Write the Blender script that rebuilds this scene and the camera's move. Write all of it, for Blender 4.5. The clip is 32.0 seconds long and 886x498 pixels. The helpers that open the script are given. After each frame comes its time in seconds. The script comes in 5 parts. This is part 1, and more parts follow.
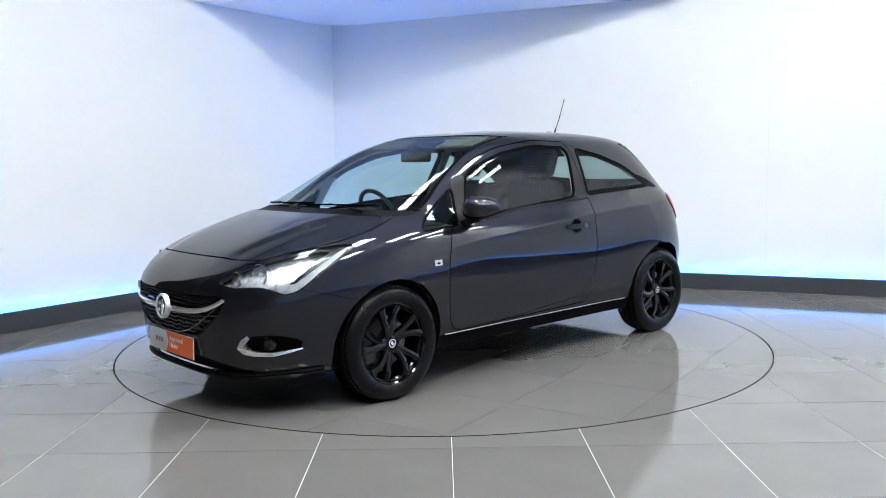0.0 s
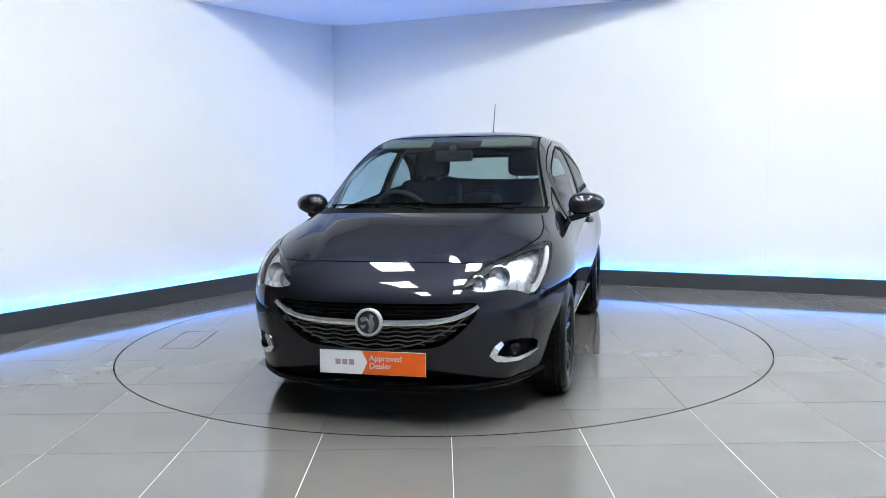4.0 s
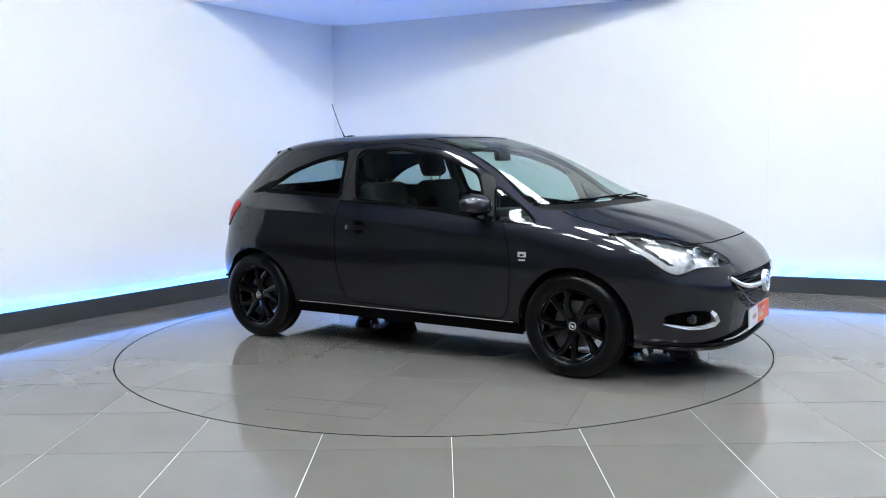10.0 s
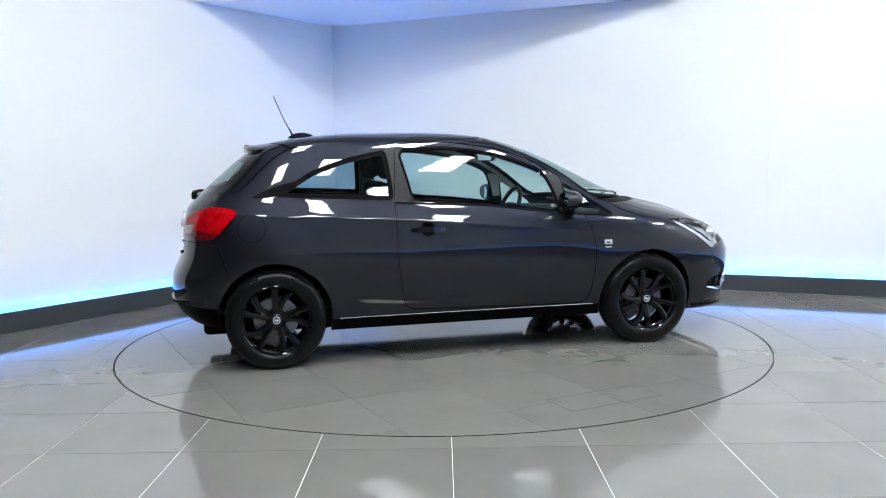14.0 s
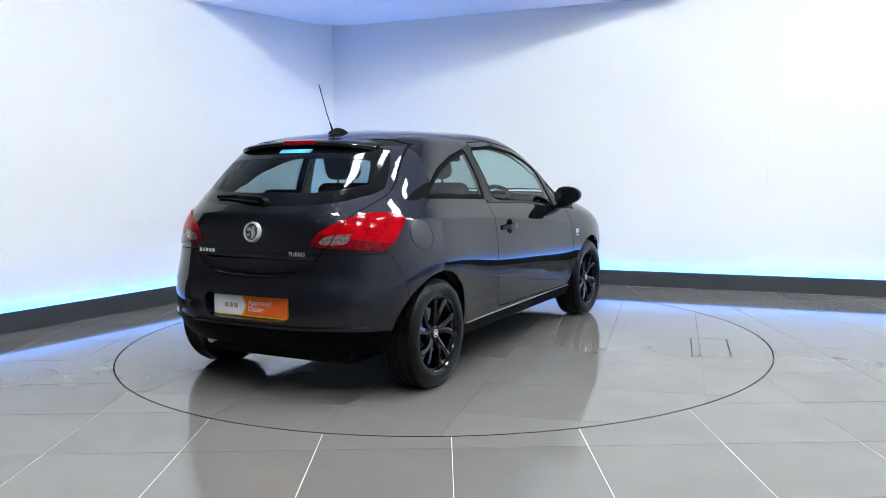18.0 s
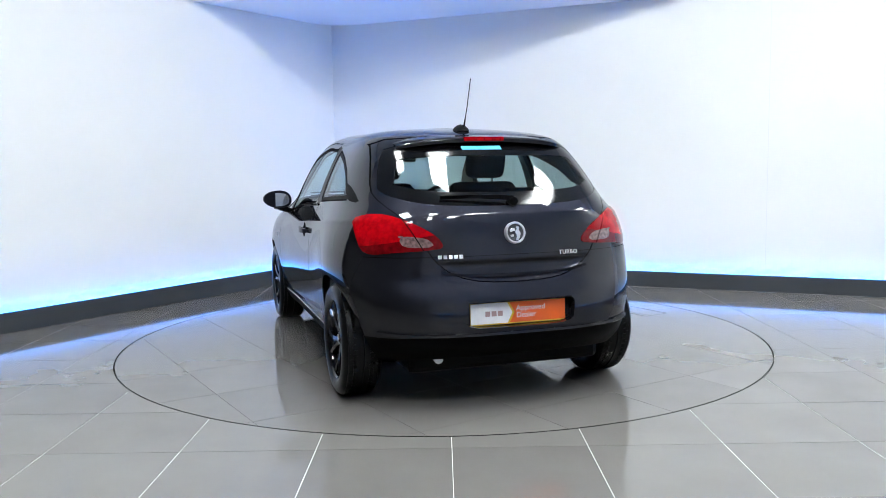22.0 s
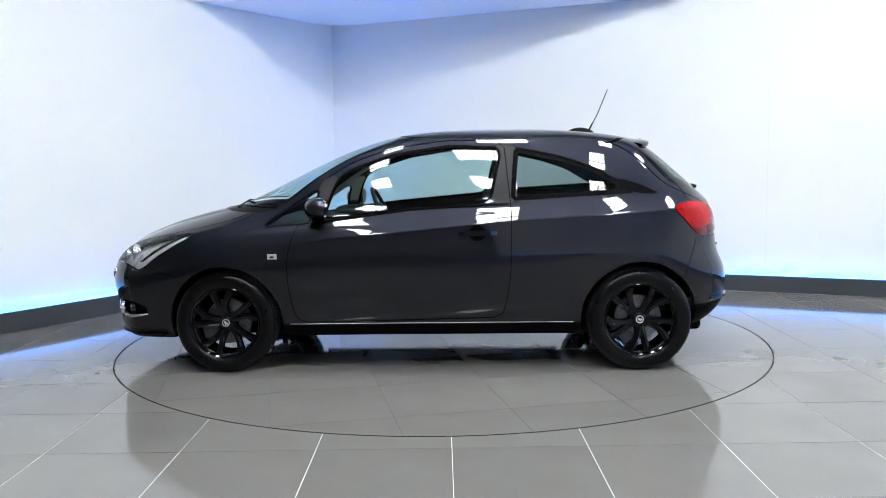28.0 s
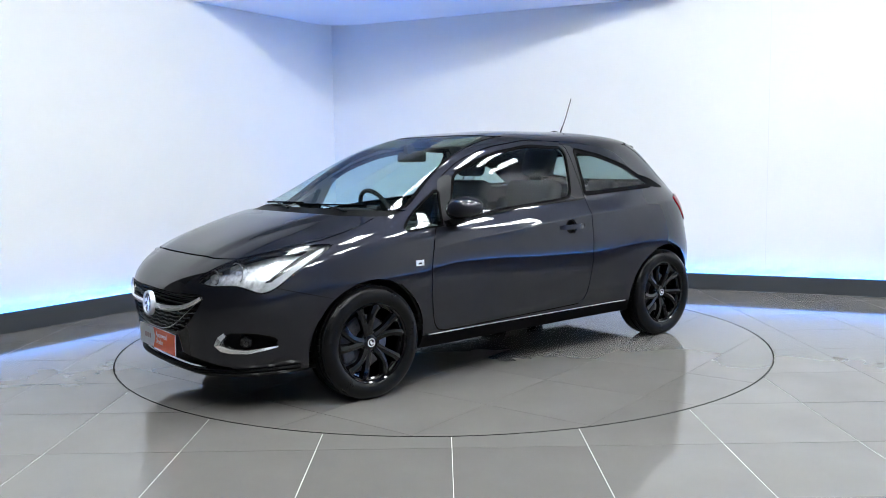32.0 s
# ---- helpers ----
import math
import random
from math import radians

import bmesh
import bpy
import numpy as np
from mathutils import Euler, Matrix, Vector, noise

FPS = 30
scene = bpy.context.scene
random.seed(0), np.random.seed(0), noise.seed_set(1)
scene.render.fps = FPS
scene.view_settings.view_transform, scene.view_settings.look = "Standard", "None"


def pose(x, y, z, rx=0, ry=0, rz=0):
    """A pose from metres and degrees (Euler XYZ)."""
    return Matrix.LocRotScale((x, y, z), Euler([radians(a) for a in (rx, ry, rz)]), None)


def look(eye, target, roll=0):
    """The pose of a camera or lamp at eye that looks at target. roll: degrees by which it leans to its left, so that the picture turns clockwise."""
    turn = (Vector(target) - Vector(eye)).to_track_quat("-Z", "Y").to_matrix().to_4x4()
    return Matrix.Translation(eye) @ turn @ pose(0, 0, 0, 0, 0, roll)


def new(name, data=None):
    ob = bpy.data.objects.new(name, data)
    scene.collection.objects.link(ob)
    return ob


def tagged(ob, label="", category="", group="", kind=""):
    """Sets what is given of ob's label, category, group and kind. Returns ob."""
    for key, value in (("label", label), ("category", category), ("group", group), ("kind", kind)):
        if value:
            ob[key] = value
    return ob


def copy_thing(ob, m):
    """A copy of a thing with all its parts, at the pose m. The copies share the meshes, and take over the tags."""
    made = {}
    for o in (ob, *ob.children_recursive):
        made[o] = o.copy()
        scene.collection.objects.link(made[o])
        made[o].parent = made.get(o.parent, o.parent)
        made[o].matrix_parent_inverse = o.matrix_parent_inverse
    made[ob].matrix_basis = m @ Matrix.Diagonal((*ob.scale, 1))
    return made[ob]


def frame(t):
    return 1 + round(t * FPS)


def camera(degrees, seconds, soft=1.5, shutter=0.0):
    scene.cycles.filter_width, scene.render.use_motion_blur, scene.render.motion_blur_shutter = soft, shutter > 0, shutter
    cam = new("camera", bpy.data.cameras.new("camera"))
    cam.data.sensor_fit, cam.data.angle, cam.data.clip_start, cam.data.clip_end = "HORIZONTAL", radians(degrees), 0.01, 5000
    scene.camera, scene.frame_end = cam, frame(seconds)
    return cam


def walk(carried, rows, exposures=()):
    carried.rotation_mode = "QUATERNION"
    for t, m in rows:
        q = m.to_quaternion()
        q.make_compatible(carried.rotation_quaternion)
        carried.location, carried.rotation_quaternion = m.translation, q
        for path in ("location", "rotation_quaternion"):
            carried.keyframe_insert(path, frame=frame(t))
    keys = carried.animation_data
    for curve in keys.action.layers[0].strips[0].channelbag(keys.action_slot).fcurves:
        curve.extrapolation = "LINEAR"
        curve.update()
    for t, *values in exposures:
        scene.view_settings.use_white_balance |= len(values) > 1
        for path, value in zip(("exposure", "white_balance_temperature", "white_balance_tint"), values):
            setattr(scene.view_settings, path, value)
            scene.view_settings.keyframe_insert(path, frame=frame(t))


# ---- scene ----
# A small hatchback turns on a tiled turntable in a white studio corner.
# World: turntable centre at the origin, floor at z = 0, the camera looks along +y.

SECONDS = 32.0
cam = camera(55.77, SECONDS, soft=0.4)
EYE = (0.0, -6.004, 1.265)
AIM = (0.001, -6.004 + math.cos(radians(5.955)), 1.265 - math.sin(radians(5.955)))
walk(cam, [(0, look(EYE, AIM, -0.864)), (SECONDS, look(EYE, AIM, -0.864))], [(0, 0.0), (SECONDS, 0.0)])

# ---- world and light ----
world = bpy.data.worlds.new("world")
scene.world = world
world.use_nodes = True
world.node_tree.nodes["Background"].inputs["Color"].default_value = (0.75, 0.82, 1.0, 1)
world.node_tree.nodes["Background"].inputs["Strength"].default_value = 0.3

PANEL_STRENGTH = 52.0
LED_STRENGTH = 67.0


# ---- materials ----
def material(name, color, rough=0.5, metal=0.0, coat=0.0, spec=0.5, ior=1.5, coat_ior=1.5):
    m = bpy.data.materials.new(name)
    m.use_nodes = True
    p = m.node_tree.nodes["Principled BSDF"]
    p.inputs["Base Color"].default_value = (*color, 1)
    p.inputs["Roughness"].default_value = rough
    p.inputs["Metallic"].default_value = metal
    p.inputs["Coat Weight"].default_value = coat
    p.inputs["Coat Roughness"].default_value = 0.02
    p.inputs["Specular IOR Level"].default_value = spec
    p.inputs["IOR"].default_value = ior
    p.inputs["Coat IOR"].default_value = coat_ior
    return m


def grain(m, scale, amount, bump=0.0, rough_by=0.0, second=None, detail=4.0):
    """Vary a material's colour, gloss and relief by noise at one or two real-world scales."""
    nt = m.node_tree
    p = nt.nodes["Principled BSDF"]
    co = nt.nodes.new("ShaderNodeTexCoord")
    base = p.inputs["Base Color"].default_value[:]
    rough = p.inputs["Roughness"].default_value
    tex = nt.nodes.new("ShaderNodeTexNoise")
    tex.inputs["Scale"].default_value, tex.inputs["Detail"].default_value = scale, detail
    nt.links.new(co.outputs["Object"], tex.inputs["Vector"])
    value = tex.outputs["Fac"]
    if second:
        t2 = nt.nodes.new("ShaderNodeTexNoise")
        t2.inputs["Scale"].default_value, t2.inputs["Detail"].default_value = second, 3
        nt.links.new(co.outputs["Object"], t2.inputs["Vector"])
        av = nt.nodes.new("ShaderNodeMath")
        av.operation = "MULTIPLY_ADD"
        av.inputs[1].default_value = 0.5
        nt.links.new(t2.outputs["Fac"], av.inputs[0])
        half = nt.nodes.new("ShaderNodeMath")
        half.operation = "MULTIPLY"
        half.inputs[1].default_value = 0.5
        nt.links.new(value, half.inputs[0])
        nt.links.new(half.outputs[0], av.inputs[2])
        value = av.outputs[0]
    ramp = nt.nodes.new("ShaderNodeMapRange")
    ramp.inputs["From Min"].default_value, ramp.inputs["From Max"].default_value = 0.3, 0.7
    ramp.inputs["To Min"].default_value, ramp.inputs["To Max"].default_value = 1 - amount, 1 + amount
    nt.links.new(value, ramp.inputs["Value"])
    mix = nt.nodes.new("ShaderNodeVectorMath")
    mix.operation = "SCALE"
    mix.inputs[0].default_value = base[:3]
    nt.links.new(ramp.outputs[0], mix.inputs["Scale"])
    nt.links.new(mix.outputs[0], p.inputs["Base Color"])
    if rough_by:
        rr = nt.nodes.new("ShaderNodeMapRange")
        rr.inputs["From Min"].default_value, rr.inputs["From Max"].default_value = 0.3, 0.7
        rr.inputs["To Min"].default_value, rr.inputs["To Max"].default_value = max(rough - rough_by, 0), rough + rough_by
        nt.links.new(value, rr.inputs["Value"])
        nt.links.new(rr.outputs[0], p.inputs["Roughness"])
    if bump:
        b = nt.nodes.new("ShaderNodeBump")
        b.inputs["Strength"].default_value, b.inputs["Distance"].default_value = bump, 0.002
        nt.links.new(value, b.inputs["Height"])
        nt.links.new(b.outputs[0], p.inputs["Normal"])
    return m


def by_piece(m, spread):
    """Let each separate piece differ a little in tone."""
    nt = m.node_tree
    p = nt.nodes["Principled BSDF"]
    info = nt.nodes.new("ShaderNodeObjectInfo")
    ramp = nt.nodes.new("ShaderNodeMapRange")
    ramp.inputs["To Min"].default_value, ramp.inputs["To Max"].default_value = 1 - spread, 1 + spread
    nt.links.new(info.outputs["Random"], ramp.inputs["Value"])
    mix = nt.nodes.new("ShaderNodeVectorMath")
    mix.operation = "SCALE"
    if p.inputs["Base Color"].links:
        nt.links.new(p.inputs["Base Color"].links[0].from_socket, mix.inputs[0])
    else:
        mix.inputs[0].default_value = p.inputs["Base Color"].default_value[:3]
    nt.links.new(ramp.outputs[0], mix.inputs["Scale"])
    nt.links.new(mix.outputs[0], p.inputs["Base Color"])
    return m


def glow(name, color, strength):
    m = bpy.data.materials.new(name)
    m.use_nodes = True
    nt = m.node_tree
    nt.nodes.remove(nt.nodes["Principled BSDF"])
    e = nt.nodes.new("ShaderNodeEmission")
    e.inputs["Color"].default_value, e.inputs["Strength"].default_value = (*color, 1), strength
    nt.links.new(e.outputs[0], nt.nodes["Material Output"].inputs["Surface"])
    return m


def pane(name, tint, gloss=0.055, rough=0.0):
    """Thin glass: tinted see-through with a mirror gloss that grows at grazing angles."""
    m = bpy.data.materials.new(name)
    m.use_nodes = True
    nt = m.node_tree
    nt.nodes.remove(nt.nodes["Principled BSDF"])
    tr = nt.nodes.new("ShaderNodeBsdfTransparent")
    tr.inputs["Color"].default_value = (*tint, 1)
    gl = nt.nodes.new("ShaderNodeBsdfGlossy")
    gl.inputs["Roughness"].default_value = rough
    lw = nt.nodes.new("ShaderNodeLayerWeight")
    lw.inputs["Blend"].default_value = 0.5
    pw = nt.nodes.new("ShaderNodeMath")
    pw.operation = "POWER"
    pw.inputs[1].default_value = 5.0
    nt.links.new(lw.outputs["Facing"], pw.inputs[0])
    fr = nt.nodes.new("ShaderNodeMapRange")
    fr.inputs["To Min"].default_value, fr.inputs["To Max"].default_value = gloss, 0.7
    nt.links.new(pw.outputs[0], fr.inputs["Value"])
    mix = nt.nodes.new("ShaderNodeMixShader")
    nt.links.new(fr.outputs[0], mix.inputs[0])
    nt.links.new(tr.outputs[0], mix.inputs[1])
    nt.links.new(gl.outputs[0], mix.inputs[2])
    nt.links.new(mix.outputs[0], nt.nodes["Material Output"].inputs["Surface"])
    return m


PAINT = grain(material("grey_paint", (0.0164, 0.0171, 0.0238), 0.45, 0.9, 1.0, 0.0, coat_ior=1.53), 900, 0.15, 0, 0.03, 3.0)
PAINT.node_tree.nodes["Principled BSDF"].inputs["Specular Tint"].default_value = (0.03, 0.03, 0.033, 1)
GLOSS_BLACK = material("gloss_black", (0.003, 0.003, 0.0035), 0.09, 0, 0.0, 0.3)
SATIN_BLACK = grain(material("satin_black", (0.002, 0.002, 0.0024), 0.42, spec=0.03), 60, 0.15, 0.05, 0.05)
PILLAR_GREY = grain(material("pillar_film", (0.016, 0.016, 0.0175), 0.42, spec=0.2), 80, 0.08, 0.03, 0.04)
PLASTIC = grain(material("black_plastic", (0.002, 0.002, 0.0022), 0.5, spec=0.08), 350, 0.2, 0.15, 0.05, 8)
RUBBER = grain(material("tyre_rubber", (0.0030, 0.0030, 0.0033), 0.32, spec=0.2), 120, 0.25, 0.2, 0.08, 9)
SEAL = material("rubber_seal", (0.002, 0.002, 0.002), 0.6, spec=0.02)
GAP = material("gap_shadow", (0.002, 0.002, 0.002), 0.8, spec=0.05)
CHROME = material("chrome", (0.93, 0.94, 0.95), 0.11, 0.92)
SILVER = material("satin_silver", (0.76, 0.77, 0.79), 0.34, 0.7)
EMBLEM_FIELD = material("emblem_field", (0.10, 0.105, 0.12), 0.2, 0.6)
GRILLE_GREY = material("grille_grey", (0.06, 0.061, 0.064), 0.24, 0.0, 0.5)
RIM = grain(material("black_rim", (0.0015, 0.0015, 0.002), 0.08, 0.0, 0.45, 0.15), 200, 0.1)
DISC = grain(material("brake_disc_steel", (0.20, 0.20, 0.21), 0.35, 0.9), 60, 0.2, 0.05, 0.08)
CALIPER = grain(material("caliper_iron", (0.10, 0.10, 0.11), 0.5, 0.6), 70, 0.2, 0.1)
LINING = grain(material("headliner", (0.30, 0.285, 0.25), 0.9, spec=0.1), 300, 0.06, 0.1)
VISOR = grain(material("visor_cloth", (0.11, 0.105, 0.095), 0.9, spec=0.05), 300, 0.06, 0.1)
TRIM_DARK = grain(material("cabin_trim", (0.020, 0.020, 0.020), 0.6, spec=0.12), 250, 0.2, 0.1, 0.05)
CLOTH = grain(material("seat_cloth", (0.024, 0.024, 0.025), 0.95, spec=0.05), 60, 0.15, 0.1, 0, 12)
GLASS = pane("window_glass", (0.70, 0.84, 0.81), 0.05)
GLASS_REAR = pane("rear_window_glass", (0.50, 0.60, 0.58), 0.05)
MIRROR_GLASS = material("mirror_glass", (0.42, 0.43, 0.45), 0.03, 1.0)
LENS = pane("lamp_lens", (0.96, 0.97, 0.98), 0.05)
LAMP_CHROME = grain(material("lamp_reflector", (0.72, 0.74, 0.77), 0.16, 0.95), 55, 0.1, 0.9)
LAMP_BOWL = grain(material("lamp_bowl", (0.55, 0.56, 0.58), 0.36, 0.7), 26, 0.5, 0.5)
LIGHT_STRIP = grain(material("light_strip", (0.50, 0.51, 0.53), 0.5, 0.0, spec=0.2), 40, 0.12, 0.2)
LAMP_BLACK = material("lamp_housing", (0.006, 0.006, 0.007), 0.25)
AMBER = material("amber_lens", (0.75, 0.28, 0.10), 0.15, 0, 0.5)
RED = grain(material("red_lens", (0.32, 0.0010, 0.004), 0.10, 0, 0.2, 0.1), 14, 0.45, 0.25, 0, 45)
RED_DARK = grain(material("dark_red_lens", (0.12, 0.001, 0.003), 0.10, 0, 0.4, 0.15), 30, 0.4, 0.2)
SMOKE = grain(material("smoked_lens", (0.20, 0.13, 0.13), 0.16, 0.3, 0.6), 60, 0.5, 0.5)
PLATE_WHITE = grain(material("plate_white", (0.78, 0.78, 0.79), 0.3), 20, 0.03)
PLATE_ORANGE = grain(material("plate_orange", (0.86, 0.13, 0.012), 0.3), 20, 0.03)
PLATE_YELLOW = material("plate_yellow", (0.75, 0.48, 0.03), 0.35)
PLATE_GREY = material("plate_print", (0.42, 0.28, 0.28), 0.4)
STICKER = material("cyan_sticker", (0.10, 0.55, 0.85), 0.4)
JOINT = material("filled_joint", (0.76, 0.77, 0.79), 0.6)
WALL = grain(material("white_wall_paint", (0.87, 0.88, 0.89), 0.55), 1.2, 0.012)
CEILING = grain(material("white_ceiling_panel", (0.90, 0.89, 0.91), 0.6), 1.5, 0.015, 0.02, 0.03)
SKIRT = grain(material("grey_skirting", (0.046, 0.051, 0.058), 0.42), 3, 0.10, 0.03, 0.06, 90)
TILE = by_piece(grain(material("polished_grey_tile", (0.157, 0.149, 0.140), 0.075, 0, 0, 0.5, 1.53), 2.2, 0.06), 0.05)
GROUT = grain(material("pale_grout", (0.62, 0.61, 0.58), 0.8), 40, 0.15, 0.1)
GROUT_DARK = grain(material("dark_joint", (0.035, 0.035, 0.035), 0.8), 40, 0.2)
HALL_WALL = grain(material("hall_wall", (0.60, 0.60, 0.61), 0.8), 0.8, 0.08, 0, 0, 6)
HALL_ROOF = grain(material("hall_roof", (0.55, 0.55, 0.55), 0.8), 0.8, 0.1, 0, 0, 5)
HALL_FLOOR = grain(material("hall_floor", (0.040, 0.039, 0.038), 0.45), 0.8, 0.08, 0, 0.05, 6)
OPAL = glow("opal_diffuser", (0.92, 0.97, 0.985), PANEL_STRENGTH)
LED = glow("blue_led", (0.004, 0.23, 1.0), LED_STRENGTH)
HOUSING = grain(material("lamp_housing_white", (0.7, 0.7, 0.7), 0.4), 10, 0.05)


# ---- mesh helpers ----
def mesh_from(verts, faces, smooth=True, normals=None):
    me = bpy.data.meshes.new("mesh")
    me.from_pydata([tuple(map(float, v)) for v in verts], [], faces)
    if smooth:
        me.polygons.foreach_set("use_smooth", [True] * len(me.polygons))
    me.update()
    if normals is not None:
        me.normals_split_custom_set_from_vertices([tuple(map(float, n)) for n in normals])
    return me


def to_mesh(bm, smooth=False, sharp=35):
    bmesh.ops.recalc_face_normals(bm, faces=bm.faces)
    me = bpy.data.meshes.new("mesh")
    if smooth:
        for f in bm.faces:
            f.smooth = True
        for e in bm.edges:
            if len(e.link_faces) == 2 and e.calc_face_angle(0) > radians(sharp):
                e.smooth = False
    bm.to_mesh(me)
    bm.free()
    return me


def part(name, me, mat, parent=None, label="", smooth=False, m=None):
    """One mesh object, under a thing or a part if parent is given. me: a mesh or a bmesh."""
    if isinstance(me, bmesh.types.BMesh):
        me = to_mesh(me, smooth)
    ob = new(name, me)
    if mat is not None and not me.materials:
        me.materials.append(mat)
    if parent is not None:
        ob.parent = parent
    if m is not None:
        ob.matrix_basis = m
    return tagged(ob, label)


def box(bm, x0, x1, y0, y1, z0, z1, bevel=0.0, seg=2, m=None):
    r = bmesh.ops.create_cube(bm, size=1.0)
    vs = r["verts"]
    for v in vs:
        v.co = Vector(((x0 + x1) / 2 + v.co.x * (x1 - x0), (y0 + y1) / 2 + v.co.y * (y1 - y0), (z0 + z1) / 2 + v.co.z * (z1 - z0)))
    if m is not None:
        for v in vs:
            v.co = m @ v.co
    if bevel:
        es = list({e for v in vs for e in v.link_edges})
        bmesh.ops.bevel(bm, geom=es, offset=bevel, segments=seg, affect="EDGES", profile=0.5)
    return bm


def boxed(*a, **k):
    return box(bmesh.new(), *a, **k)


def lathe(profile, n=48, axis="y", closed=False):
    """Turn (radius, along) pairs round an axis."""
    verts, faces = [], []
    for r, h in profile:
        for i in range(n):
            a = 2 * math.pi * i / n
            if axis == "y":
                verts.append((r * math.cos(a), h, r * math.sin(a)))
            elif axis == "x":
                verts.append((h, r * math.cos(a), r * math.sin(a)))
            else:
                verts.append((r * math.cos(a), r * math.sin(a), h))
    k = len(profile)
    for j in range(k if closed else k - 1):
        for i in range(n):
            a, b = j * n + i, j * n + (i + 1) % n
            c, d = ((j + 1) % k) * n + (i + 1) % n, ((j + 1) % k) * n + i
            faces.append((a, b, c, d))
    if not closed:
        if profile[0][0] > 1e-4:
            faces.append(tuple(range(n))[::-1])
        if profile[-1][0] > 1e-4:
            faces.append(tuple((k - 1) * n + i for i in range(n)))
    bm = bmesh.new()
    me = bpy.data.meshes.new("lathe")
    me.from_pydata(verts, [], faces)
    bm.from_mesh(me)
    bpy.data.meshes.remove(me)
    bmesh.ops.remove_doubles(bm, verts=bm.verts, dist=1e-5)
    return bm


def sweep(path, section, closed=False, up=(0, 0, 1), scale=None):
    """Carry a closed (across, up) section along a path of points."""
    path = [Vector(p) for p in path]
    n, k = len(path), len(section)
    bm = bmesh.new()
    rings = []
    for i, p in enumerate(path):
        a = path[i - 1] if i or closed else p
        b = path[(i + 1) % n] if i < n - 1 or closed else p
        d = (b - a).normalized()
        side = d.cross(Vector(up)).normalized()
        top = side.cross(d)
        s = scale[i] if scale else 1.0
        rings.append([bm.verts.new(p + side * (x * s) + top * (y * s)) for x, y in section])
    for i in range(n if closed else n - 1):
        r, q = rings[i], rings[(i + 1) % n]
        for j in range(k):
            bm.faces.new((r[j], r[(j + 1) % k], q[(j + 1) % k], q[j]))
    if not closed:
        bm.faces.new(rings[0][::-1])
        bm.faces.new(rings[-1])
    return bm


def circle(r, n=12):
    return [(r * math.cos(2 * math.pi * i / n), r * math.sin(2 * math.pi * i / n)) for i in range(n)]


def rectangle(w, h):
    return [(-w / 2, -h / 2), (w / 2, -h / 2), (w / 2, h / 2), (-w / 2, h / 2)]


def prism(points, depth, bevel=0.0, seg=2):
    """A flat outline (x, y) given depth along z."""
    bm = bmesh.new()
    a = [bm.verts.new((x, y, 0)) for x, y in points]
    f = bm.faces.new(a)
    r = bmesh.ops.extrude_face_region(bm, geom=[f])
    for v in r["geom"]:
        if isinstance(v, bmesh.types.BMVert):
            v.co.z += depth
    if bevel:
        top = [e for e in bm.edges if all(abs(v.co.z - depth) < 1e-6 for v in e.verts)]
        bmesh.ops.bevel(bm, geom=top, offset=bevel, segments=seg, affect="EDGES", profile=0.5)
    return bm


def moved(bm, m):
    bmesh.ops.transform(bm, matrix=m, verts=bm.verts)
    return bm


def joined(*bms):
    out = bmesh.new()
    for b in bms:
        me = bpy.data.meshes.new("tmp")
        b.to_mesh(me)
        b.free()
        out.from_mesh(me)
        bpy.data.meshes.remove(me)
    return out


def writing(name, words, size, mat, parent, m, depth=0.0008, label="", spacing=1.0, align="LEFT"):
    """Words in the built-in font, turned into a mesh."""
    cu = bpy.data.curves.new(name, "FONT")
    cu.body, cu.size, cu.extrude, cu.space_character, cu.align_x = words, size, depth, spacing, align
    tmp = new("tmp", cu)
    me = bpy.data.meshes.new_from_object(tmp.evaluated_get(bpy.context.evaluated_depsgraph_get()))
    bpy.data.objects.remove(tmp)
    me.materials.clear()
    return part(name, me, mat, parent, label, m=m)


def pchip(xs, ys):
    """A smooth curve through a few control values that never overshoots."""
    xs, ys = np.array(xs, float), np.array(ys, float)
    h, d = np.diff(xs), np.diff(ys) / np.diff(xs)
    m = np.zeros(len(xs))
    for i in range(1, len(xs) - 1):
        if d[i - 1] * d[i] > 0:
            w1, w2 = 2 * h[i] + h[i - 1], h[i] + 2 * h[i - 1]
            m[i] = (w1 + w2) / (w1 / d[i - 1] + w2 / d[i])
    m[0], m[-1] = d[0], d[-1]

    def f(x):
        x = np.clip(np.asarray(x, float), xs[0], xs[-1])
        i = np.clip(np.searchsorted(xs, x, "right") - 1, 0, len(xs) - 2)
        t = (x - xs[i]) / h[i]
        return ((1 + 2 * t) * (1 - t) ** 2 * ys[i] + t * (1 - t) ** 2 * h[i] * m[i]
                + t * t * (3 - 2 * t) * ys[i + 1] + t * t * (t - 1) * h[i] * m[i + 1])
    return f


def chaikin(pts, times=2, most=9.0):
    """Round off the corners of a closed outline, cutting at most so many metres off a side."""
    pts = [np.array(p, float) for p in pts]
    for _ in range(times):
        out = []
        for i, p in enumerate(pts):
            q = pts[(i + 1) % len(pts)]
            c = min(0.22, most / max(np.linalg.norm(q - p), 1e-6))
            out += [(1 - c) * p + c * q, c * p + (1 - c) * q]
        pts, most = out, most * 0.4
    return pts


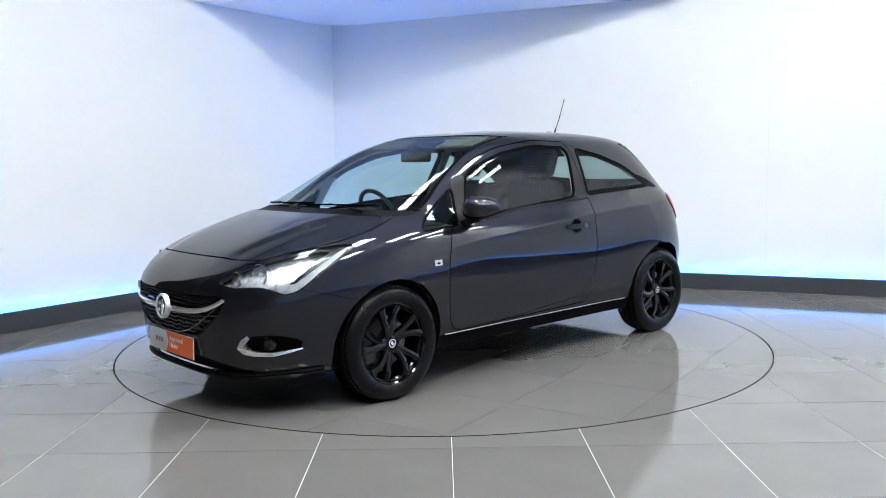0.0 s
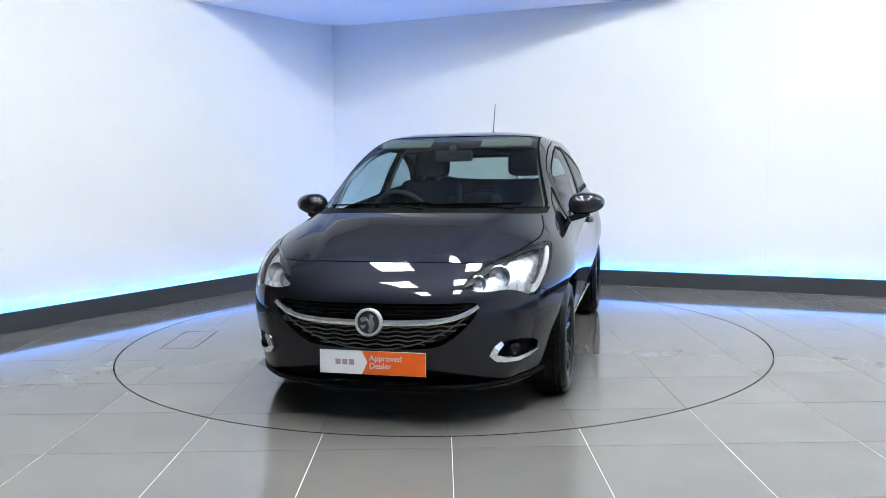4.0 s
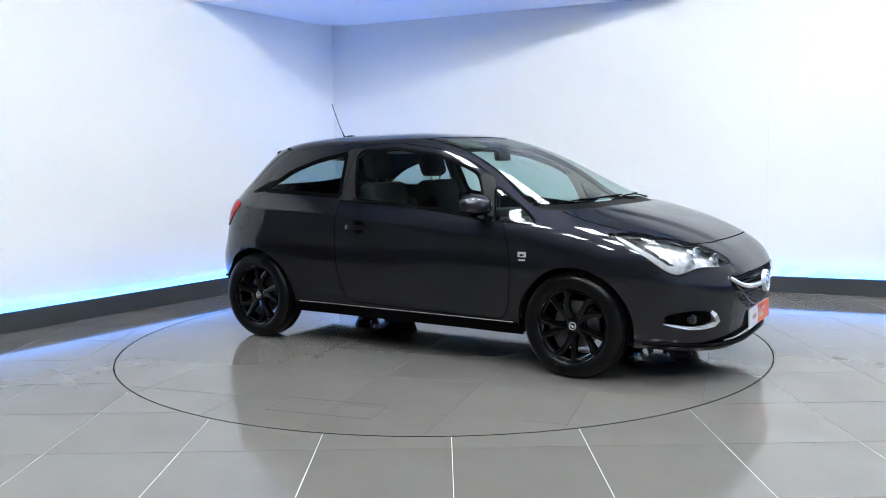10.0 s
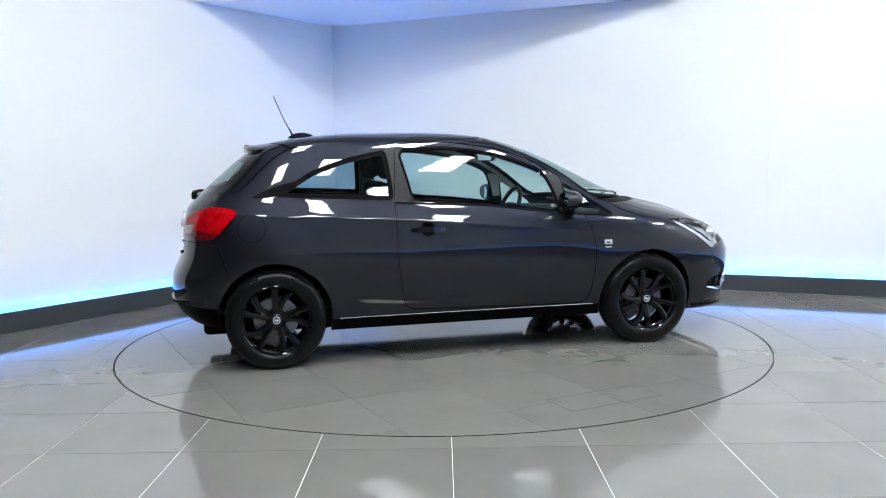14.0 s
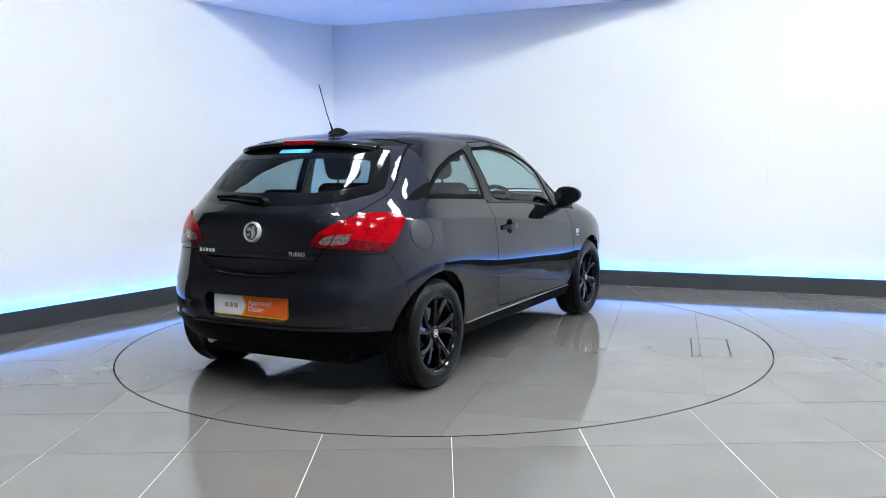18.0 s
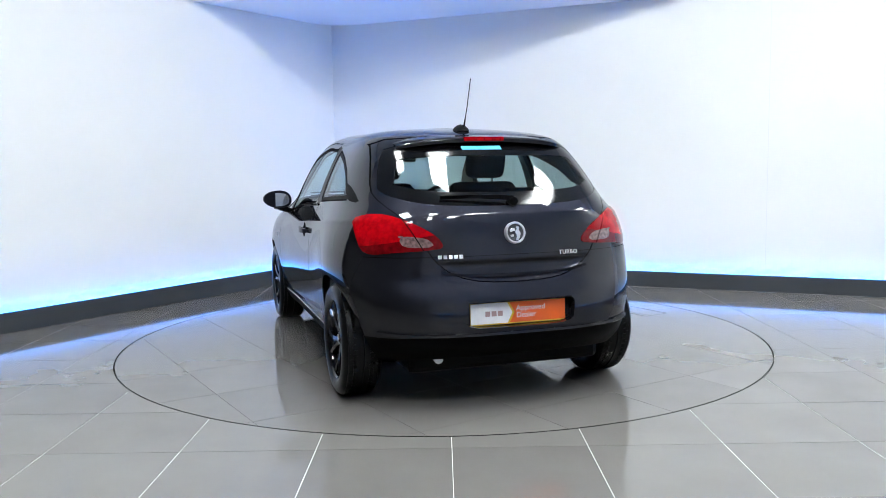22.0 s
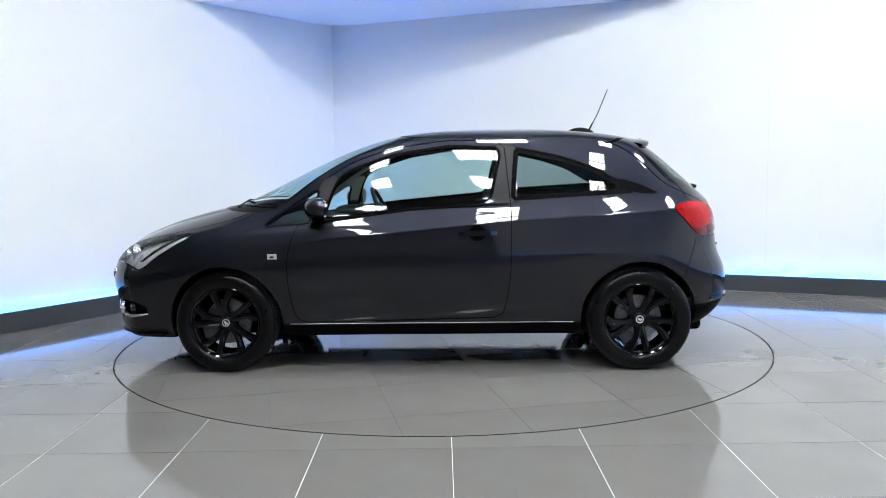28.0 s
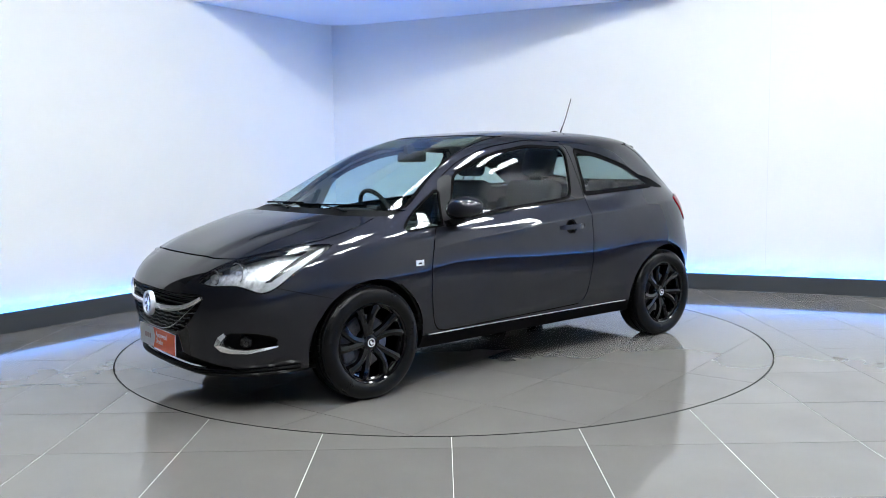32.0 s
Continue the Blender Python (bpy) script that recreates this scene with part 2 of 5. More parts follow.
def outline(pts, times=2, most=9.0):
    """The signed distance to a rounded outline (negative inside)."""
    P = np.array(chaikin(pts, times, most))
    Q = np.roll(P, -1, 0)

    def f(u, v):
        p = np.stack([u, v], 1)[:, None, :]
        e = (Q - P)[None]
        w = p - P[None]
        t = np.clip((w * e).sum(2) / (e * e).sum(2), 0, 1)[..., None]
        dist = np.sqrt((((w - e * t) ** 2).sum(2)).min(1))
        up = (P[None, :, 1] <= p[..., 1]) != (Q[None, :, 1] <= p[..., 1])
        dy = np.where(abs(e[..., 1]) < 1e-12, 1e-12, e[..., 1])
        cross = P[None, :, 0] + (p[..., 1] - P[None, :, 1]) / dy * e[..., 0] > p[..., 0]
        inside = (up & cross).sum(1) % 2 == 1
        return np.where(inside, -dist, dist)
    return f


# ---- the studio corner ----
CORNER = Vector((-1.188, 3.603, 0))
ALONG_L = Vector((-0.554, -0.832, 0)).normalized()
ALONG_R = Vector((0.917, -0.399, 0)).normalized()
IN_L = Vector((-ALONG_L.y, ALONG_L.x, 0))
IN_R = Vector((ALONG_R.y, -ALONG_R.x, 0))
if IN_L.x < 0:
    IN_L = -IN_L
if IN_R.y > 0:
    IN_R = -IN_R
SKIRT_DEEP, SKIRT_HIGH, WALL_HIGH, PANEL_Z = 0.085, 0.155, 4.4, 2.80


def meet(off):
    """The point of the corner where both wall planes, moved off metres into the room, cross."""
    a, b = CORNER + IN_L * off, CORNER + IN_R * off
    d = b - a
    det = ALONG_L.x * -ALONG_R.y + ALONG_R.x * ALONG_L.y
    s = (d.x * -ALONG_R.y + ALONG_R.x * d.y) / det
    return a + ALONG_L * s


def frame_of(origin, along, inward):
    m = Matrix.Identity(4)
    for i, v in enumerate((along, inward, Vector((0, 0, 1)))):
        m.col[i].xyz = v
    m.translation = origin
    return m


def slab(name, m, length, y0, y1, z0, z1, mat, label, bevel=0.0, start=0.0):
    bm = boxed(start, length, y0, y1, z0, z1, bevel=bevel, m=m)
    return tagged(part(name, bm, mat), label, kind="structure")


C0 = meet(-SKIRT_DEEP)
ML, MR = frame_of(C0, ALONG_L, IN_L), frame_of(C0, ALONG_R, IN_R)
LEN_L, LEN_R = 4.8, 7.9
slab("wall_west", ML, LEN_L, -0.12, 0, 0, WALL_HIGH, WALL, "plain white painted studio wall", start=-0.12)
slab("wall_north", MR, LEN_R, -0.12, 0, 0, WALL_HIGH, WALL, "plain white painted studio wall", start=0.001)


def skirting(name, m, length, start=0.06):
    """A grey board that stands proud of the wall and hides a strip of lights behind its top edge."""
    return slab(name, m, length, SKIRT_DEEP - 0.018, SKIRT_DEEP, 0.0, SKIRT_HIGH, SKIRT, "dark grey skirting board hiding blue strip lights", 0.003, start=start)


skirting("skirting_west", ML, LEN_L)
skirting("skirting_north", MR, LEN_R, 0.150)
slab("trim_corner", MR, 0.146, 0.002, SKIRT_DEEP - 0.012, 0.0, SKIRT_HIGH - 0.022, WALL, "short white boxed-in corner between the skirting boards", 0.004, start=0.098)

# the third wall closes the studio beyond the edge of the view
EAST = C0 + ALONG_R * LEN_R
ALONG_E = Vector((-0.07, -1, 0)).normalized()
IN_E = Vector((-1, 0.07, 0)).normalized()
ME, LEN_E = frame_of(EAST, ALONG_E, IN_E), 9.0
slab("wall_east", ME, LEN_E, -0.12, 0, 0, WALL_HIGH, WALL, "plain white painted studio wall", start=0.001)
skirting("skirting_east", ME, LEN_E)
# and a fourth, which turns in behind the camera
ALONG_S = Vector((-0.93, -0.36, 0)).normalized()
IN_S = Vector((-0.36, 0.93, 0)).normalized()
MS, LEN_S = frame_of(EAST + ALONG_E * (LEN_E + 0.02), ALONG_S, IN_S), 5.6
slab("wall_studio_south", MS, LEN_S, -0.12, 0, 0, WALL_HIGH, WALL, "plain white painted studio wall", start=0.001)
skirting("skirting_south", MS, LEN_S, 0.12)
slab("ledge_south", MS, LEN_S, 0.002, SKIRT_DEEP - 0.019, 0.0, SKIRT_HIGH - 0.05, SKIRT, "hidden dark ledge behind the skirting", start=0.12)
slab("ledge_east", ME, LEN_E, 0.002, SKIRT_DEEP - 0.019, 0.0, SKIRT_HIGH - 0.05, SKIRT, "hidden dark ledge behind the skirting", start=0.07)
slab("ledge_west", ML, LEN_L, 0.002, SKIRT_DEEP - 0.019, 0.0, SKIRT_HIGH - 0.05, SKIRT, "hidden dark ledge behind the skirting", start=0.07)
slab("ledge_north", MR, LEN_R, 0.002, SKIRT_DEEP - 0.019, 0.0, SKIRT_HIGH - 0.05, SKIRT, "hidden dark ledge behind the skirting", start=0.152)
for m, length in ((ML, LEN_L), (MR, LEN_R - 0.1), (ME, LEN_E), (MS, LEN_S)):
    strip = part("led_strip", boxed(0.165 if m in (MR, MS) else 0.09, length, 0.008, 0.034, SKIRT_HIGH - 0.048, SKIRT_HIGH - 0.036, m=m), LED)
    tagged(strip, "glowing blue led strip behind the skirting board", "strip light", "led strips")

# thin joints between the wall boards
for m, places in ((MR, (4.66,)), (ML, (4.9,))):
    for d in places:
        tagged(part("wall_joint", boxed(d - 0.0012, d + 0.0012, -0.001, 0.0012, SKIRT_HIGH, WALL_HIGH, m=m), JOINT), "hairline joint in the white wall", kind="structure")

# ceiling panel across the corner, with a rounded tip
tip, along_l, along_r = meet(-SKIRT_DEEP + 0.004), 2.05, 4.75
curve = []
r = 0.42
for i in range(11):
    t = i / 10
    p = (tip + ALONG_L * r) * (1 - t) ** 2 + tip * (2 * t * (1 - t)) + (tip + ALONG_R * r) * t ** 2
    curve.append((p.x, p.y))
EDGE_Y = 2.07        # the panel's free edge runs straight across the room
a = tip + ALONG_L * ((EDGE_Y - tip.y) / ALONG_L.y)
b = tip + ALONG_R * ((EDGE_Y - tip.y) / ALONG_R.y)
bm = moved(prism([(a.x, a.y), *curve, (b.x, b.y)], 0.06, 0.004), pose(0, 0, PANEL_Z))
tagged(part("ceiling", bm, CEILING), "pale lavender-white ceiling panel with rounded tip", kind="structure")

# ---- floor: polished tiles of 605 mm, and the disc that turns ----
PITCH, OFF_X, OFF_Y, DISC_R = 0.605, 0.030, 0.022, 2.238


def cut_poly(verts, faces, value, keep=None):
    """Split polygons along the zero line of a value given at each vertex; returns verts and faces (with the sign's side first)."""
    verts = [np.array(v, float) for v in verts]
    vals = [x if abs(x) > 1e-7 else 1e-7 for x in map(float, value)]
    made = {}

    def crossing(i, j):
        k = (min(i, j), max(i, j))
        if k not in made:
            t = vals[i] / (vals[i] - vals[j])
            verts.append(verts[i] + (verts[j] - verts[i]) * t)
            made[k] = len(verts) - 1
        return made[k]
    out = []
    for f in faces:
        s = [vals[i] > 0 for i in f]
        if all(s) or not any(s):
            out.append((s[0], f))
            continue
        a, b = [], []
        for n, i in enumerate(f):
            j = f[(n + 1) % len(f)]
            (a if vals[i] > 0 else b).append(i)
            if (vals[i] > 0) != (vals[j] > 0):
                c = crossing(i, j)
                a.append(c)
                b.append(c)
        out += [(True, tuple(a)), (False, tuple(b))]
    return np.array(verts), out


def tile_mesh(x0, y0, inside):
    """One tile whose outline is trimmed by the disc's rim, with a small worn bevel at its edges."""
    g, n = 0.0016, 14
    xs, ys = np.linspace(x0 + g, x0 + PITCH - g, n), np.linspace(y0 + g, y0 + PITCH - g, n)
    verts = [(x, y, 0.0) for y in ys for x in xs]
    faces = [(j * n + i, j * n + i + 1, (j + 1) * n + i + 1, (j + 1) * n + i) for j in range(n - 1) for i in range(n - 1)]
    edge = DISC_R - 0.004 if inside else DISC_R + 0.007
    vals = [edge - math.hypot(v[0], v[1]) if inside else math.hypot(v[0], v[1]) - edge for v in verts]
    if all(v < 0 for v in vals):
        return None
    if all(v > 0 for v in vals):
        return "whole"
    v2, out = cut_poly(verts, faces, vals)
    keep = [f for s, f in out if s]
    if not keep:
        return None
    bm = bmesh.new()
    vs = {}
    for f in keep:
        for i in f:
            if i not in vs:
                vs[i] = bm.verts.new(v2[i])
        try:
            bm.faces.new([vs[i] for i in f])
        except ValueError:
            pass
    bmesh.ops.dissolve_limit(bm, angle_limit=0.01, verts=bm.verts, edges=bm.edges)
    return skirted(bm)


def skirted(bm):
    rim = [e for e in bm.edges if e.is_boundary]
    r = bmesh.ops.extrude_edge_only(bm, edges=rim)
    for v in r["geom"]:
        if isinstance(v, bmesh.types.BMVert):
            v.co.z -= 0.008
    return bm


def plain_tile(worn=True):
    g = 0.0016 if worn else 0.0011
    bm = bmesh.new()
    box(bm, g, PITCH - g, g, PITCH - g, -0.008, 0)
    if worn:
        top = [e for e in bm.edges if all(v.co.z > -0.001 for v in e.verts)]
        bmesh.ops.bevel(bm, geom=top, offset=0.0012, segments=1, affect="EDGES")
    return to_mesh(bm)


WHOLE = plain_tile()
WHOLE.materials.append(TILE)
SHARP = plain_tile(False)
SHARP.materials.append(TILE)
TILED_X, TILED_Y = OFF_X + 6 * PITCH, OFF_Y - PITCH
ground = tagged(part("ground", boxed(-12, 12, -15, 9, -0.2, -0.0022), HALL_FLOOR), "dark hall floor round the tiled studio", kind="structure")
floor = tagged(part("floor", joined(boxed(-TILED_X, TILED_X, -5.9, TILED_Y, -0.0021, -0.0018), boxed(-6.9, 6.9, TILED_Y + 0.0001, 4.0, -0.0021, -0.0018)), GROUT), "polished grey porcelain floor tiles, pale joints", kind="structure")


def in_room(x, y):
    p = Vector((x, y, 0)) - C0
    return p.dot(IN_L) > -0.5 and p.dot(IN_R) > -0.5


nx0, ny0 = int((-6.7 - OFF_X) // PITCH), int((-5.8 - OFF_Y) // PITCH)
for i in range(nx0, nx0 + 22):
    for j in range(ny0, ny0 + 17):
        x0, y0 = OFF_X + i * PITCH, OFF_Y + j * PITCH
        if not in_room(x0 + PITCH / 2, y0 + PITCH / 2):
            continue
        if abs(x0 + PITCH / 2 - OFF_X) > 6 * PITCH and y0 + PITCH / 2 < TILED_Y:
            continue
        me = tile_mesh(x0, y0, False)
        if me is None:
            continue
        if me == "whole":
            part("tile", WHOLE, TILE, floor, m=pose(x0, y0, 0))
        else:
            part("tile", me, TILE, floor)

turntable = tagged(part("turntable", lathe([(0, -0.0016), (DISC_R - 0.006, -0.0016), (DISC_R - 0.006, -0.0019), (0, -0.0019)], 160, "z"), GROUT_DARK),
                   "round tiled turntable set flush into the floor", "turntable")
part("rim", lathe([(DISC_R - 0.0036, -0.001), (DISC_R - 0.0036, 0.0006), (DISC_R + 0.0002, 0.0006), (DISC_R + 0.0002, -0.001)], 200, "z", True), GAP, turntable, "thin dark metal rim")
GRID = pose(0, 0, 0, 0, 0, 13.6)
for i in range(-5, 5):
    for j in range(-5, 5):
        x0, y0 = 0.03 + i * PITCH, 0.03 + j * PITCH
        me = tile_mesh(x0, y0, True)
        if me is None:
            continue
        if me == "whole":
            part("tile", SHARP, TILE, turntable, m=GRID @ pose(x0, y0, 0))
        else:
            part("tile", me, TILE, turntable, m=GRID)
tagged(part("floor_joint", lathe([(DISC_R + 0.0004, -0.0017), (DISC_R + 0.0066, -0.0017), (DISC_R + 0.0066, -0.0010), (DISC_R + 0.0004, -0.0010)], 200, "z", True), GAP), "dark gap round the turntable", kind="structure")

# ---- the hall behind the camera ----
HALL_Z = 4.4
tagged(part("hall_floor", boxed(-10, 10, -13, -5.95, -0.0021, -0.0012), HALL_FLOOR), "dark polished hall floor", kind="structure")
for name, x0, x1, y0, y1 in (("wall_south", -10, 10, -13.2, -13), ("wall_hall_west", -10.2, -10, -13, 7), ("wall_hall_east", 10, 10.2, -13, 7), ("wall_hall_north", -10, 10, 7, 7.2)):
    tagged(part(name, boxed(x0, x1, y0, y1, 0, HALL_Z), HALL_WALL), "plain grey hall wall", kind="structure")
tagged(part("hall_ceiling", boxed(-10.2, 10.2, -13.2, 7.2, HALL_Z, HALL_Z + 0.2), HALL_ROOF), "pale grey hall ceiling", kind="structure")


def panel_luminaire():
    """A flat ceiling fitting: opal diffusers in a shallow white frame."""
    e = tagged(new("ceiling_light"), "flat white ceiling light with opal diffuser, lit", "ceiling light", "ceiling lights")
    for x0, x1, y0, y1 in ((-0.245, -0.220, -0.50, 0.50), (0.220, 0.245, -0.50, 0.50), (-0.220, 0.220, -0.50, -0.475), (-0.220, 0.220, 0.475, 0.50)):
        part("frame", boxed(x0, x1, y0, y1, -0.01, 0.06), HOUSING, e)
    for y in (-0.159, 0.159):
        part("divider", boxed(-0.220, 0.220, y - 0.018, y + 0.018, -0.01, 0.06), HOUSING, e)
    for y0, y1 in ((-0.4745, -0.1775), (-0.1405, 0.1405), (0.1775, 0.4745)):
        part("diffuser", boxed(-0.2195, 0.2195, y0, y1, 0.0, 0.05), OPAL, e, "glowing opal diffuser")
    return e


LIGHT_ROWS = ((-0.9, (-1.1, 0.5, 2.1, 3.7, 5.3, 6.9)), (-2.9, (-1.4, 0.2, 1.8)), (-4.9, (-1.4, 0.2, 1.8)))
light = panel_luminaire()
SPOTS = [(x, y) for y, xs in LIGHT_ROWS for x in xs]
light.matrix_basis = pose(*SPOTS[0], HALL_Z - 0.06)
for x, y in SPOTS[1:]:
    copy_thing(light, pose(x, y, HALL_Z - 0.06))


# ---- the hatchback: skin ----
# Car space: x forward, y to its left, z up, origin on the ground midway between the axles.
# The skin is a stack of rings from the sills (level 0) to the roof's spine (level 14).
LEVEL = list(range(15))


def flowing(xs, ys, spread=0.5):
    """A control curve with its kinks ironed out; the ends stay where they are."""
    f = pchip(xs, ys)
    lo, hi, k = xs[0], xs[-1], np.linspace(-2.2, 2.2, 23)
    wt = np.exp(-k * k / 2)
    wt /= wt.sum()

    def g(s):
        q = np.asarray(s, float)[..., None] + k * spread
        v = np.where(q < lo, 2 * f(lo) - f(2 * lo - q), np.where(q > hi, 2 * f(hi) - f(2 * hi - q), f(q)))
        return (v * wt).sum(-1)
    return g


XF = flowing(LEVEL, [2.045, 2.1, 2.105, 2.138, 2.126, 2.052, 1.9, 1.655, 1.28, 0.985, 0.625, 0.36, 0.17, -0.08, -0.38])
ZF = flowing(LEVEL, [0.175, 0.24, 0.38, 0.51, 0.62, 0.726, 0.812, 0.91, 1.0, 1.13, 1.307, 1.4, 1.445, 1.47, 1.481])
XR = flowing(LEVEL, [-1.8, -1.89, -1.905, -1.885, -1.836, -1.822, -1.81, -1.79, -1.745, -1.643, -1.497, -1.376, -1.265, -1.06, -0.75])
ZR = flowing(LEVEL, [0.27, 0.36, 0.49, 0.6, 0.675, 0.79, 0.89, 0.97, 1.035, 1.13, 1.258, 1.357, 1.406, 1.442, 1.47])
ZM = flowing(LEVEL, [0.215, 0.29, 0.45, 0.6, 0.72, 0.8, 0.865, 0.925, 0.985, 1.1, 1.245, 1.353, 1.412, 1.458, 1.48])
WID = flowing(LEVEL, [0.775, 0.808, 0.832, 0.848, 0.847, 0.838, 0.826, 0.802, 0.764, 0.728, 0.673, 0.620, 0.565, 0.41, 0.0], 0.32)
SLOPE = flowing(LEVEL, [0, 0, 0, 0, -0.005, -0.01, -0.018, -0.032, -0.055, -0.04, -0.02, 0, 0, 0, 0])
NF = flowing(LEVEL, [3.5, 3.45, 3.4, 3.35, 3.3, 3.3, 3.35, 3.5, 3.9, 4.8, 5.4, 5.2, 4.4, 3.2, 2.5])
XMF = flowing(LEVEL, [0.9, 0.9, 0.9, 0.9, 0.9, 0.85, 0.75, 0.5, 0.0, -0.35, -0.4, -0.4, -0.45, -0.5, -0.55])
NR = flowing(LEVEL, [3.3, 3.4, 3.4, 3.4, 3.4, 3.5, 3.6, 3.7, 3.8, 3.9, 4.2, 4.4, 4.2, 3.2, 2.5])
XMR = flowing(LEVEL, [-0.95, -0.98, -1.0, -1.0, -1.0, -0.95, -0.9, -0.8, -0.65, -0.6, -0.6, -0.6, -0.6, -0.58, -0.56])


def bell(d, w):
    return np.exp(-(d / w) ** 2)


def ridge(d, w):
    """A sharp crest that fades out on both sides."""
    return np.exp(-abs(d) / w)


def ease(t):
    t = np.clip(t, 0, 1)
    return t * t * (3 - 2 * t)


def skin_ring(s, nq=42, nm=104):
    """Half a ring (y >= 0), from the nose's middle along the side to the tail's middle."""
    xf, xr, w, xa, xb = XF(s), XR(s), WID(s), XMF(s), XMR(s)
    t = np.linspace(0, math.pi / 2, nq)
    c, sn = np.cos(t), np.sin(t)
    c[-1] = sn[0] = 0
    x1, y1 = xa + (xf - xa) * c ** (2 / NF(s)), w * sn ** (2 / NF(s))
    x2 = np.linspace(xa, xb, nm)[1:-1]
    y2 = np.full(len(x2), float(w))
    x3, y3 = xb + (xr - xb) * c[::-1] ** (2 / NR(s)), w * sn[::-1] ** (2 / NR(s))
    x, y = np.concatenate([x1, x2, x3]), np.concatenate([y1, y2, y3])
    side = lambda q: ZM(s) + SLOPE(s) * q
    wf = np.clip((x - xa) / (xf - xa), 0, 1) ** 2
    wr = np.clip((x - xb) / (xr - xb), 0, 1) ** 2
    z = side(x) + (ZF(s) - side(xf)) * wf + (ZR(s) - side(xr)) * wr
    share = np.where(w > 0, y / max(w, 1e-6), 0)
    y = y + share * (0.020 * bell(x - 1.25, 0.36) * bell(z - 0.62, 0.20) + 0.030 * bell(x + 1.22, 0.42) * bell(z - 0.72, 0.20))
    y = y + share * 0.004 * bell(x + 1.15, 0.45) * bell(z - 1.15, 0.2)
    # shoulder crease from the tail lamp along the door, fading into the wing
    crest = np.interp(x, [-1.8, -1.16, -0.45, 0.57, 1.2], [0.985, 0.945, 0.905, 0.815, 0.74])
    y = y + share * 0.013 * ridge(z - crest, 0.042) * ease((x + 1.75) / 0.35) * ease((1.15 - x) / 0.9)
    # blade above the sill: the door folds in sharply under a rising line
    drop = np.interp(x, [-0.75, 0.55], [0.42, 0.325]) - z
    y = y - share * 0.007 * ease(drop / 0.040) * ease((0.80 - x) / 0.35) * ease((x + 0.90) / 0.25)
    # tailgate: crest under the window, hollow above the bumper
    back = ease((0.56 - y) / 0.14) * (x < -1.55)
    x = x - back * 0.007 * ridge(z - 0.998, 0.03)
    x = x + back * 0.022 * ease((0.762 - z) / 0.012) * ease((z - np.interp(abs(y), [0, 0.15, 0.27, 0.36, 0.425], [0.652, 0.656, 0.674, 0.712, 0.770])) / 0.016)
    dome = np.clip((0.335 + 0.24 * (1.98 - x) - y) / 0.05 + 0.5, 0, 1)
    z = z + 0.010 * (3 * dome ** 2 - 2 * dome ** 3) * np.clip((x - 1.0) / 0.3, 0, 1) * np.clip((s - 4.9) / 1.0, 0, 1) * np.clip((8.0 - s) / 0.5, 0, 1)
    return np.stack([x, y, z], 1)


LEVELS = np.concatenate([np.linspace(a, a + 1, 11)[:-1] for a in range(14)] + [[13.97]])
RINGS = np.array([skin_ring(s) for s in LEVELS])
NR_, NP_ = RINGS.shape[:2]


class Skin:
    """Half the skin as polygons that can be split along lines; each vertex knows its level."""

    def __init__(self):
        self.v = np.concatenate([RINGS.reshape(-1, 3), np.repeat(LEVELS, NP_)[:, None]], 1)
        self.f = [(j * NP_ + i, j * NP_ + i + 1, (j + 1) * NP_ + i + 1, (j + 1) * NP_ + i)
                  for j in range(NR_ - 1) for i in range(NP_ - 1)]

    def split(self, fn):
        self.v, out = cut_poly(self.v, self.f, fn(self.v))
        self.f = [f for _, f in out if len(f) > 2]

    def centres(self):
        return np.array([self.v[list(f)].mean(0) for f in self.f])

    def normals(self):
        n = np.zeros((len(self.v), 3))
        for f in self.f:
            p = self.v[list(f), :3]
            k = np.cross(p[1] - p[0], p[2] - p[0]) if len(f) == 3 else np.cross(p[2] - p[0], p[3 % len(f)] - p[1])
            n[list(f)] += k
        mid = self.v[:, 1] < 1e-6
        n[mid, 1] = 0
        return n / np.maximum(np.linalg.norm(n, axis=1), 1e-12)[:, None]


def side_view(o):
    return lambda v: o(v[:, 0], v[:, 2])


def end_view(o, front):
    """An outline in (y, z), valid at the nose or at the tail alone."""
    def f(v):
        d = o(abs(v[:, 1]), v[:, 2])
        return np.where((v[:, 0] > 0) == front, d, 9.0)
    return f


def corner_view(o, front):
    """An outline seen from 45 degrees: (y - x, z) at the nose, (y + x, z) at the tail."""
    def f(v):
        d = o(v[:, 1] - v[:, 0], v[:, 2]) if front else o(v[:, 1] + v[:, 0], v[:, 2])
        return np.where((v[:, 0] > 0) == front, d, 9.0)
    return f


def top_view(o):
    return lambda v: np.where(v[:, 0] > 0.6, o(v[:, 0], abs(v[:, 1])), 9.0)


def above(level):
    return lambda v: level - v[:, 3]


def both(*fns):
    return lambda v: np.max([f(v) for f in fns], 0)


def grown(fn, d):
    return lambda v: fn(v) - d


